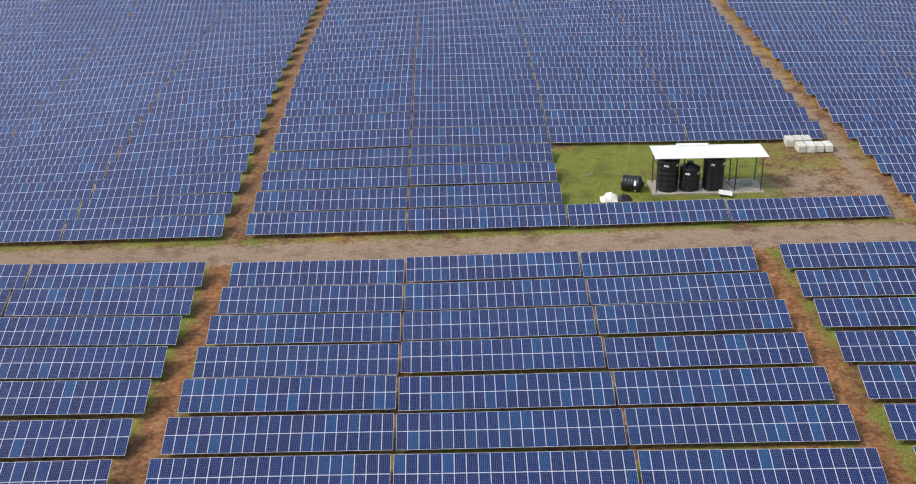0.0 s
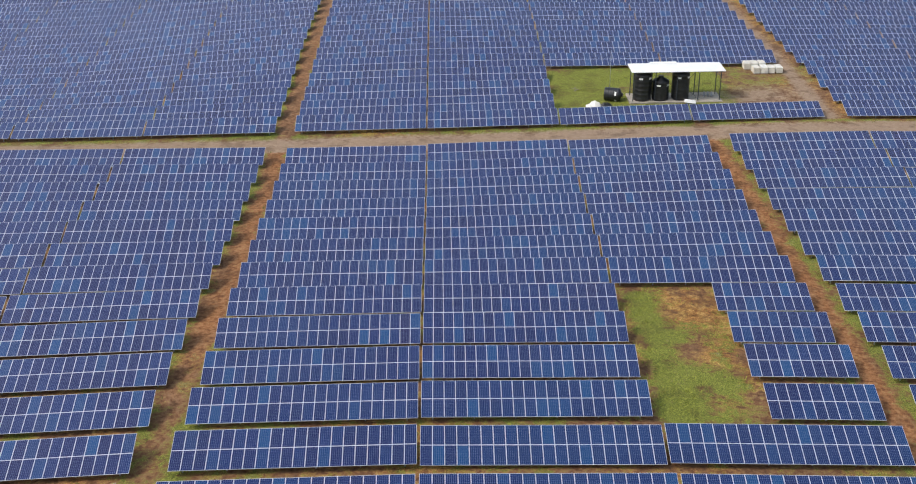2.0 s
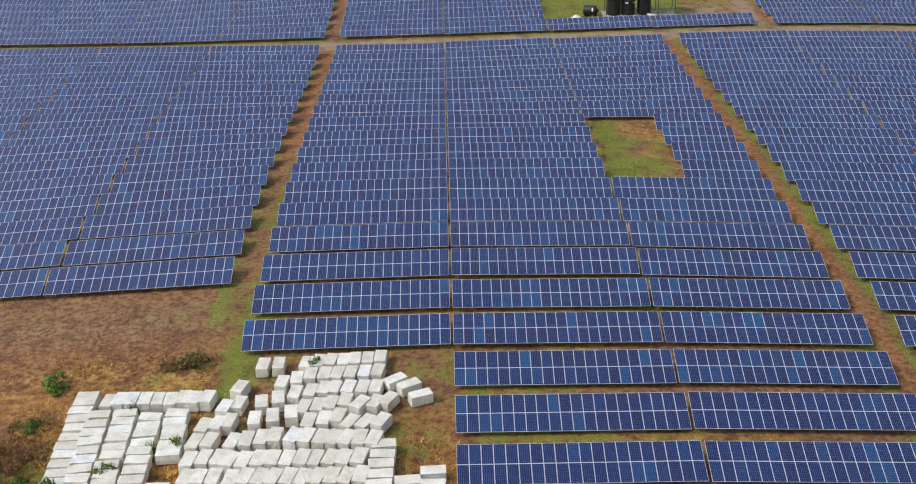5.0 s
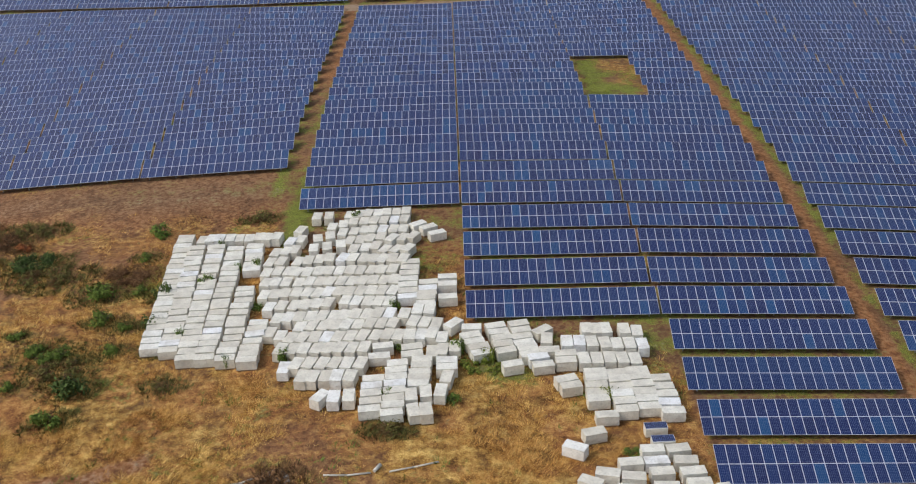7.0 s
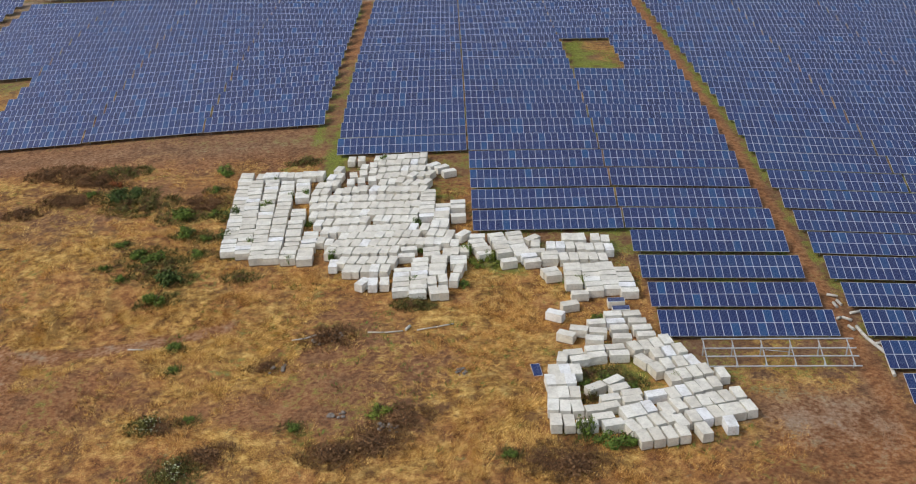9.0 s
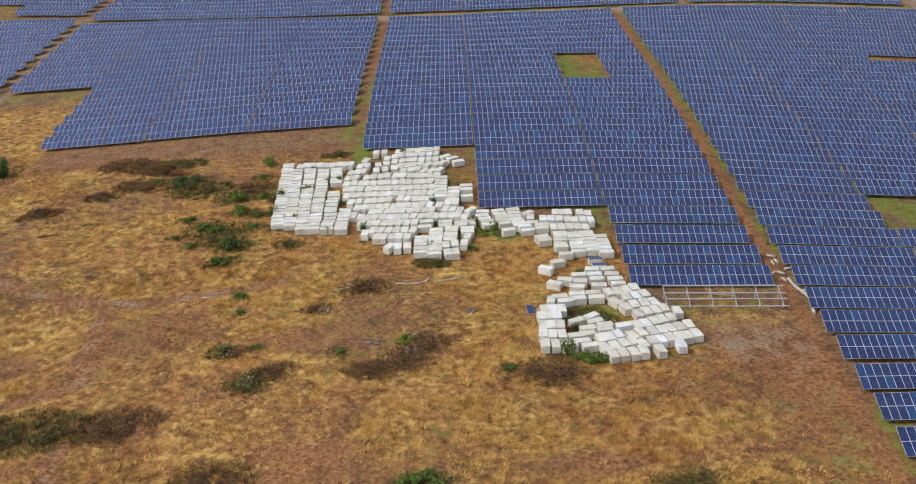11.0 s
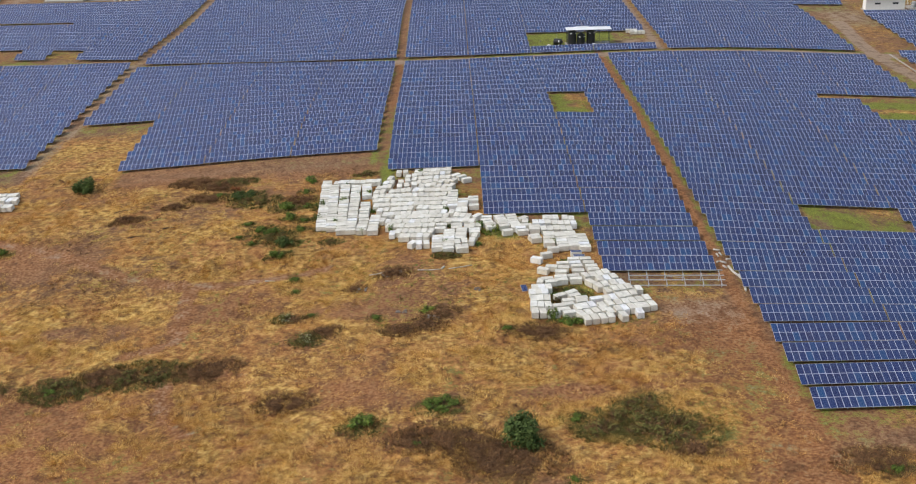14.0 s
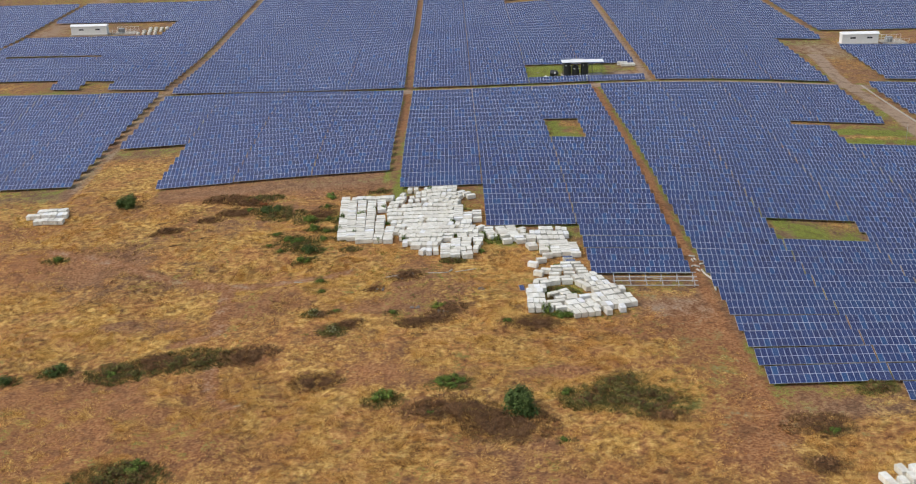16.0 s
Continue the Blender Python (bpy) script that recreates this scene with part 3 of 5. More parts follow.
STACK_NORTH = (
    (2.6, -114.8, 4.0, -114.8, 2, 88), (6.6, -114.7, 13.4, -114.2, 7, 84), (4.7, -117.9, 5.9, -117.3, 2, 85), (7.2, -116.9, 13.3, -116.6, 6, 84),
    (1.9, -121.5, 4.6, -120.6, 3, 92), (6.1, -119.8, 8.7, -119.1, 3, 82), (9.5, -119.0, 13.3, -119.2, 4, 78), (3.0, -123.5, 6.0, -122.9, 3, 95),
    (7.0, -122.1, 10.6, -121.3, 4, 80), (11.9, -121.8, 14.5, -121.3, 3, 62), (15.0, -118.2, 15.0, -118.2, 1, 38), (16.2, -119.0, 16.2, -119.0, 1, 32),
    (17.2, -120.7, 17.2, -120.7, 1, 25), (7.7, -124.1, 10.1, -123.6, 3, 78), (11.3, -124.3, 13.9, -124.5, 3, 62),
)
STACK_MIDDLE_A = (
    (1.5, -126.5, 5.1, -126.0, 4, 80), (6.6, -126.2, 13.4, -126.9, 7, 76), (1.7, -129.0, 12.3, -129.3, 10, 77), (2.1, -131.3, 12.6, -131.7, 10, 77),
    (2.1, -133.8, 12.5, -134.1, 10, 77), (2.1, -136.4, 5.7, -136.2, 4, 78), (7.6, -135.9, 12.2, -136.5, 5, 77), (0.7, -139.0, 12.3, -138.9, 11, 78),
    (3.3, -140.9, 12.7, -140.8, 9, 77), (2.5, -143.1, 13.4, -143.2, 10, 77), (1.7, -145.1, 10.0, -145.3, 8, 77), (2.4, -148.4, 2.4, -148.4, 1, 88),
    (3.6, -147.9, 9.8, -148.1, 6, 77), (4.3, -150.1, 8.9, -150.4, 5, 80), (6.4, -153.5, 6.4, -153.5, 1, 60),
)
STACK_MIDDLE_B = (
    (7.7, -153.8, 9.0, -153.7, 2, 85),
)
STACK_EAST_A = (
    (14.2, -127.7, 14.1, -135.6, 7, 2), (16.3, -132.6, 16.0, -137.1, 5, 3), (18.4, -131.4, 18.4, -133.2, 2, 2), (18.4, -136.0, 18.4, -136.0, 1, 2),
    (15.3, -138.5, 16.5, -138.6, 2, 82), (13.9, -139.3, 13.9, -139.3, 1, 80), (14.8, -140.8, 17.2, -141.2, 3, 80), (18.9, -141.5, 18.9, -141.5, 1, 50),
    (14.5, -143.4, 16.8, -143.2, 3, 80), (16.7, -146.6, 19.0, -145.9, 3, 86), (17.8, -144.0, 18.3, -143.8, 1, 86), (18.2, -148.4, 18.2, -149.6, 2, 3),
    (18.2, -151.1, 18.2, -151.1, 1, 80), (17.6, -153.6, 17.6, -153.6, 1, 88), (11.9, -145.2, 11.6, -146.9, 2, 5),
)
STACK_EAST_B = (
    (14.8, -145.6, 14.8, -146.9, 2, 3), (11.2, -150.9, 11.1, -156.0, 5, 6), (13.4, -148.5, 13.2, -156.7, 8, 5), (15.8, -147.9, 15.4, -152.2, 5, 2),
    (14.9, -154.0, 15.1, -156.4, 2, 97), (16.2, -153.5, 16.3, -156.5, 2, 94),
)
STACK_BRIDGE_A = (
    (20.7, -142.5, 20.7, -142.5, 1, 3), (20.6, -144.0, 21.7, -147.0, 4, 14), (23.2, -142.2, 24.0, -146.9, 5, 12), (24.5, -149.5, 24.5, -150.1, 1, 8),
    (25.5, -142.0, 26.3, -147.7, 6, 12), (27.8, -143.2, 27.8, -143.2, 1, 35), (28.1, -145.0, 28.1, -145.0, 1, 85), (28.2, -147.2, 28.2, -147.2, 1, 5),
    (27.1, -148.3, 27.5, -149.6, 2, 10), (29.7, -147.9, 29.7, -149.1, 2, 3), (32.2, -143.1, 32.2, -143.1, 1, 88), (33.2, -143.2, 34.2, -143.2, 2, 90),
    (36.0, -143.5, 37.3, -143.7, 2, 90), (30.1, -145.6, 37.4, -146.4, 7, 91), (31.4, -148.8, 36.3, -149.0, 5, 91),
)
STACK_BRIDGE_B = (
    (29.4, -152.1, 29.7, -153.3, 2, 12), (32.2, -151.2, 32.0, -155.5, 5, 4), (34.2, -151.3, 34.4, -157.2, 6, 3), (36.2, -151.0, 36.5, -156.9, 6, 3),
    (38.1, -152.4, 38.4, -157.7, 5, 2), (32.5, -158.0, 32.5, -158.0, 1, 5), (31.0, -160.6, 31.0, -160.6, 1, 10), (29.1, -162.8, 29.1, -162.8, 1, 150),
)
STACK_SOUTH_A = (
    (35.6, -163.5, 35.9, -166.6, 3, 4), (37.8, -163.5, 38.8, -168.0, 4, 6), (33.6, -165.2, 33.6, -165.2, 1, 0), (33.5, -167.1, 32.9, -168.6, 2, 170),
    (31.5, -166.5, 31.5, -166.5, 1, 165), (29.9, -167.6, 29.9, -167.6, 1, 150), (36.0, -168.5, 36.0, -168.5, 1, 175), (32.7, -170.9, 32.7, -172.3, 2, 8),
    (34.9, -170.6, 35.2, -172.1, 2, 5), (30.3, -171.5, 30.9, -172.8, 2, 10), (29.0, -172.5, 29.0, -172.5, 1, 80), (37.1, -170.7, 37.1, -170.7, 1, 112),
    (37.7, -173.1, 37.7, -173.1, 1, 118), (38.7, -175.0, 38.7, -175.0, 1, 110), (38.3, -170.5, 40.7, -169.3, 3, 102),
)
STACK_SOUTH_B = (
    (39.2, -172.1, 41.8, -171.3, 3, 102), (40.0, -174.3, 42.7, -173.5, 3, 103), (40.1, -176.8, 43.7, -175.4, 4, 103), (39.5, -180.0, 44.2, -177.9, 5, 103),
    (41.2, -181.8, 46.1, -180.1, 5, 103), (38.4, -182.7, 39.8, -181.9, 2, 108), (40.8, -184.2, 46.7, -182.5, 6, 102), (39.4, -185.0, 39.4, -185.0, 1, 108),
    (41.4, -186.3, 42.3, -186.0, 2, 103), (44.2, -185.2, 44.2, -185.2, 1, 95), (45.4, -176.1, 45.4, -176.1, 1, 98), (34.7, -185.4, 38.4, -184.2, 4, 108),
    (35.4, -187.2, 39.3, -186.5, 4, 105), (33.1, -180.5, 35.4, -179.7, 2, 12), (32.8, -181.7, 37.8, -180.0, 3, 12),
)
STACK_SOUTH_C = (
    (34.5, -183.1, 36.7, -182.3, 3, 104), (31.3, -182.2, 32.8, -184.8, 3, 8), (34.3, -178.6, 34.3, -178.6, 1, 20), (33.9, -177.1, 33.9, -177.1, 1, 32),
    (31.9, -178.2, 31.9, -178.2, 1, 35), (27.9, -174.9, 30.2, -175.0, 3, 92), (27.4, -176.8, 29.4, -176.9, 3, 92), (27.4, -179.2, 29.6, -179.3, 3, 90),
    (27.2, -181.5, 29.6, -181.8, 3, 91), (27.3, -184.2, 28.5, -184.2, 2, 89), (30.3, -184.7, 30.3, -184.7, 1, 6),
)
STACK_FAR = (
    (-90.7, -114.7, -81.7, -115.0, 8, 88), (-87.7, -118.7, -81.7, -118.4, 6, 88), (-88.7, -112.1, -82.4, -112.7, 6, 90),
)
STACK_CORNER = (
    (72.2, -245.9, 75.0, -244.3, 2, 100), (72.5, -247.9, 75.9, -246.3, 3, 100), (74.1, -246.6, 76.8, -244.5, 2, 100),
)


def load_mesh(seed, long=1.98, wide=1.10, high=1.12):
    """A stack of flat cartons under wrapping film: soft edges, slightly sagging top, uneven sides."""
    r = random.Random(seed)
    bm = bmesh.new()
    nx, ny, nz = 6, 4, 4
    grid = {}

    def vert(i, j, k):
        if (i, j, k) not in grid:
            x, y, z = (i / nx - 0.5) * long, (j / ny - 0.5) * wide, 0.12 + k / nz * (high - 0.12)
            edge = (i in (0, nx)) + (j in (0, ny)) + (k == nz)
            if edge >= 2:
                x, y, z = x * 0.982, y * 0.972, z - 0.02 * (k == nz)
            if k == nz - 1 and edge:
                x, y, z = x * 0.985, y * 0.965, z + 0.10
            if k == nz and edge == 1:
                z += r.uniform(-0.03, 0.012)
            x, y = x + r.uniform(-0.018, 0.018), y + r.uniform(-0.018, 0.018)
            grid[i, j, k] = bm.verts.new((x, y, z))
        return grid[i, j, k]

    for i in range(nx):
        for j in range(ny):
            bm.faces.new((vert(i, j, nz), vert(i + 1, j, nz), vert(i + 1, j + 1, nz), vert(i, j + 1, nz)))
    for k in range(nz):
        for i in range(nx):
            bm.faces.new((vert(i, 0, k), vert(i + 1, 0, k), vert(i + 1, 0, k + 1), vert(i, 0, k + 1)))
            bm.faces.new((vert(i + 1, ny, k), vert(i, ny, k), vert(i, ny, k + 1), vert(i + 1, ny, k + 1)))
        for j in range(ny):
            bm.faces.new((vert(0, j + 1, k), vert(0, j, k), vert(0, j, k + 1), vert(0, j + 1, k + 1)))
            bm.faces.new((vert(nx, j, k), vert(nx, j + 1, k), vert(nx, j + 1, k + 1), vert(nx, j, k + 1)))
    return mesh("wrap", bm, WRAP)


def skid_mesh():
    bm = bmesh.new()
    box(bm, -0.93, -0.5, -0.35, 0.93, 0.5, 0.118)
    bmesh.ops.bevel(bm, geom=bm.edges[:], offset=0.02, segments=1, affect='EDGES')
    return mesh("skid", bm, TIMBER)


LOADS = [load_mesh(s, 2.08 + 0.05 * (s % 3 - 1), 1.13 + 0.03 * (s % 2), 1.10 + 0.03 * (s % 4 - 1.5)) for s in range(9)]
FAR_LOADS = [load_mesh(40 + s, 1.96 + 0.05 * (s % 3), 1.10 + 0.04 * (s % 2), 1.06 + 0.04 * (s % 4 - 1.5)) for s in range(8)]
SKID = skid_mesh()
STOOD = []
pr = random.Random(21)
WRAP_LABEL = "pallet of solar modules in weathered white plastic wrap"


def wrapped_pallet(x, y, heading, group, note=WRAP_LABEL):
    if any(abs(x - a) < 1.9 and abs(y - b) < 1.9 and math.hypot(x - a, y - b) < 0.86 for a, b in STOOD):
        return None
    STOOD.append((x, y))
    thing = new("wrapped_pallet")
    tagged(thing, note, "pallet", group)
    thing.matrix_basis = pallet_place(x, y, heading)
    part("skid", SKID, None, thing, "raw timber skid")
    part("wrap", LOADS[pr.randrange(len(LOADS))], None, thing)
    return thing


def stacks(rows, group):
    """Each row: the middles of its first and last pallet, how many, and the heading of their long sides."""
    for x0, y0, x1, y1, n, heading in rows:
        for i in range(n):
            f = i / max(n - 1, 1)
            wrapped_pallet(x0 + (x1 - x0) * f + pr.gauss(0, 0.035), y0 + (y1 - y0) * f + pr.gauss(0, 0.035), heading + pr.gauss(0, 2.6), group)


def pallet_place(x, y, heading):
    h = 0.5
    slope = Euler(((at_land(x, y + h) - at_land(x, y - h)) * 0.5, -(at_land(x + h, y) - at_land(x - h, y)) * 0.5, 0)).to_matrix().to_4x4()
    return Matrix.Translation((x, y, at_land(x, y) + 0.03)) @ slope @ pose(0, 0, 0, 0, 0, heading)


def far_pallets(tables):
    """The closely packed far side of the yard, too many to pick out one by one."""
    bm = bmesh.new()
    for rows in tables:
        for x0, y0, x1, y1, n, heading in rows:
            for i in range(n):
                f = i / max(n - 1, 1)
                x, y = x0 + (x1 - x0) * f + pr.gauss(0, 0.05), y0 + (y1 - y0) * f + pr.gauss(0, 0.04)
                if any(abs(x - a) < 1.9 and abs(y - b) < 1.9 and math.hypot(x - a, y - b) < 0.86 for a, b in STOOD):
                    continue
                STOOD.append((x, y))
                m = pallet_place(x, y, heading + pr.gauss(0, 3.0))
                src = FAR_LOADS[pr.randrange(len(FAR_LOADS))]
                vs = [bm.verts.new(m @ v.co) for v in src.vertices]
                for p in src.polygons:
                    bm.faces.new([vs[k] for k in p.vertices])
                box(bm, -0.92, -0.5, -0.3, 0.92, 0.5, 0.11, m, 1)
    tagged(new("packed_pallets", mesh("packed_pallets", bm, WRAP, TIMBER)), "closely packed pallets in weathered white plastic wrap", "pallets", kind="stuff")


for rows in (STACK_SOUTH_A, STACK_SOUTH_B, STACK_SOUTH_C):
    stacks(rows, "pallets round the weedy hollow")
for rows in (STACK_BRIDGE_A, STACK_BRIDGE_B):
    stacks(rows, "pallets beside the panel rows")
for rows in (STACK_EAST_A, STACK_EAST_B, STACK_MIDDLE_A, STACK_MIDDLE_B):
    stacks(rows, "large yard of stacked pallets")
far_pallets((STACK_WEST_A, STACK_WEST_B, STACK_NORTH))
stacks(STACK_FAR, "small group of pallets in the meadow")
stacks(STACK_CORNER, "small group of pallets at the meadow's edge")
for x, y, a in ((75.2, 41.0, 86), (76.5, 41.2, 88), (77.8, 41.3, 90), (76.2, 38.6, 92), (77.5, 38.5, 88), (78.8, 38.6, 86), (80.1, 38.7, 90)):
    wrapped_pallet(x, y, a, "pallets beside the water tanks")


def module_crate(x, y, heading):
    """An opened pallet with a bare module lying on top."""
    thing = new("module_crate")
    tagged(thing, "opened white pallet with bare solar module on top", "pallet")
    thing.matrix_basis = pose(x, y, at_land(x, y) + 0.03, 0, 0, heading)
    part("skid", SKID, None, thing, "raw timber skid")
    part("wrap", load_mesh(31, 2.0, 1.12, 0.98), None, thing)
    ob = part("panel", PANEL, None, thing, "bare blue solar module with pale frame")
    ob.matrix_basis = Matrix.Translation((0.99, -0.49, 0.965)) @ pose(0, 0, 0, 0, 0, 90)


module_crate(36.5, -159.9, 2)
module_crate(36.8, -161.9, 2)
lone = tagged(new("solar_module", PANEL), "single bare solar module leaning on wrapped pallet", "solar panel")
lone.matrix_basis = Matrix.Translation((25.8, -174.6, at_land(25.8, -174.6) + 0.03)) @ pose(0, 0, 0, 9, 0, 8)


# ---- bare rack where a table is still missing ----
def bare_rack(x, y):
    thing = new("bare_rack")
    tagged(thing, "galvanised steel table rack without its solar modules", "solar rack")
    a, b = swell(x, y), swell(x + 16.6, y)
    thing.matrix_basis = Matrix.LocRotScale((x, y, a + LOW), Euler((TILT, -math.atan2(b - a, 16.6), 0)).to_quaternion(), None)
    up = Matrix.Rotation(-TILT, 4, "X")
    for v in (0.05, 1.45, 2.6, 3.95):
        bm = bmesh.new()
        box(bm, 0, v - 0.065, -0.10, 16.6, v + 0.065, 0)
        part("purlin", bm, GALVANISED, thing)
    for k in range(6):
        u = 0.15 + k * 3.15
        bm = bmesh.new()
        box(bm, u - 0.05, 0.0, -0.19, u + 0.05, 4.0, -0.091)
        part("rafter", bm, GALVANISED, thing)
        for v in (0.7, 3.3):
            bm = bmesh.new()
            box(bm, -0.06, -0.06, -(LOW + v * math.sin(TILT) + 0.4), 0.06, 0.06, 0, Matrix.Translation((u, v, -0.13)) @ up)
            part("leg", bm, GALVANISED, thing)
    bm = bmesh.new()
    tube(bm, (6.6, 2.3, 0.03), (9.6, 1.9, 0.03), 0.04)
    part("brace", bm, STEEL, thing)


bare_rack(44.3, -174.3)


# ---- pipes and ducts lying about ----
def pipe_run(name, points, radius, material, label, category="pipe"):
    bm = bmesh.new()
    for (x0, y0), (x1, y1) in zip(points, points[1:]):
        tube(bm, (x0, y0, at_land(x0, y0) + radius + 0.02), (x1, y1, at_land(x1, y1) + radius + 0.02), radius, sides=10)
    return tagged(new(name, mesh(name, bm, material)), label, category)


pipe_run("pipe", ((-1.1, -164.7), (0.4, -164.6), (1.6, -164.2), (3.2, -164.0), (4.6, -164.3)), 0.085, PVC, "bent white plastic pipe lying in dry grass")
pipe_run("pipe", ((7.6, -164.5), (9.6, -164.5), (11.6, -164.2)), 0.085, PVC, "white plastic pipe lying in dry grass")
pipe_run("pipe", ((13.2, -164.2), (15.3, -163.8), (17.4, -163.2)), 0.08, PVC, "white plastic pipe lying in dry grass")
pipe_run("pipe", ((11.9, -164.1), (12.4, -163.3)), 0.16, PVC, "short white pipe stub lying in dry grass")
pipe_run("pipe", ((-19.8, -164.9), (-18.1, -165.0)), 0.09, PVC, "short white plastic pipe lying on bare earth")
DUCTS = (((62.2, -157.2), (63.4, -157.7)), ((62.4, -159.2), (62.5, -160.4)), ((63.0, -158.6), (63.2, -159.8)), ((63.6, -161.8), (64.8, -161.4)), ((61.6, -163.2), (62.1, -162.9)),
         ((62.3, -162.8), (63.2, -163.6)), ((62.4, -164.8), (62.8, -165.8)), ((64.0, -168.9), (65.2, -168.6)))
for d in DUCTS:
    tagged(pipe_run("pipe", d, 0.17, PVC, "short length of dusty white pipe on the track"), group="pipe pieces on the track")
pipe_run("pipe", ((63.3, -165.0), (63.4, -166.4), (63.6, -167.7), (64.1, -169.3), (64.6, -170.9)), 0.20, PVC, "long dusty white pipe curving along the track")
pipe_run("pipe", ((64.5, -171.4), (64.2, -173.4), (63.9, -175.6)), 0.20, PVC, "dusty white pipe lying beside the track")


# ---- stones ----
def stone_mesh(seed):
    r = random.Random(seed)
    bm = bmesh.new()
    bmesh.ops.create_icosphere(bm, subdivisions=1, radius=0.5)
    for v in bm.verts:
        v.co = Vector((v.co.x * r.uniform(0.8, 1.3), v.co.y * r.uniform(0.7, 1.1), v.co.z * r.uniform(0.5, 0.8)))
    return mesh("stone", bm, STONE)


STONES = [stone_mesh(s) for s in range(5)]


def rubble(x, y, radius, count, size):
    for i in range(count):
        a, d = pr.uniform(0, math.tau), radius * math.sqrt(pr.random())
        u, v, s = x + d * math.cos(a), y + d * math.sin(a) * 0.8, size * pr.uniform(0.5, 1.3)
        ob = tagged(new("stone", STONES[i % 5]), "rough brown field stone lying in a heap", "stone", "heaps of field stones")
        ob.matrix_basis = Matrix.Translation((u, v, at_land(u, v) + s * 0.18)) @ pose(0, 0, 0, pr.uniform(-15, 15), 0, pr.uniform(0, 360)) @ Matrix.Diagonal((s, s, s, 1))


rubble(18.3, -173.4, 0.8, 14, 0.4)
rubble(5.3, -180.0, 1.0, 10, 0.5)
rubble(3.0, -164.8, 1.8, 22, 0.55)
rubble(10.6, -182.6, 1.4, 14, 0.5)
rubble(-2.2, -170.0, 1.6, 6, 0.5)
rubble(44.6, 31.5, 1.0, 12, 0.3)


# ---- fallen branches ----
def fallen_branch(x, y, long, heading, seed):
    """A crooked dead branch with side twigs lying on the ground."""
    r = random.Random(seed)
    bm = bmesh.new()
    p, a = Vector((-long / 2, 0, 0.08)), 0.0
    for i in range(6):
        a += r.uniform(-0.4, 0.4)
        q = p + Vector((math.cos(a), math.sin(a), r.uniform(-0.05, 0.08))) * long / 6
        q.z = max(q.z, 0.05)
        tube(bm, p, q, 0.09 - 0.012 * i, 0.078 - 0.012 * i, 6)
        for side in (-1, 1):
            b = a + side * r.uniform(0.5, 1.1)
            tube(bm, q, q + Vector((math.cos(b), math.sin(b), r.uniform(0.1, 0.5))) * r.uniform(0.4, 0.9), 0.035, 0.012, 5)
        p = q
    ob = tagged(new("fallen_branch", mesh("fallen_branch", bm, BARK)), "crooked dead branch lying in dry grass", "branch", "fallen branches in the meadow")
    ob.matrix_basis = Matrix.Translation((x, y, at_land(x, y))) @ pose(0, 0, 0, 0, 0, heading)


for x, y, long, heading in ((-54.5, -125.5, 5.5, 20), (-48.6, -141.4, 3.6, 15), (-43.5, -137.0, 2.6, 50), (-73.5, -75.5, 3.0, 5)):
    fallen_branch(x, y, long, heading, int(x * 7))


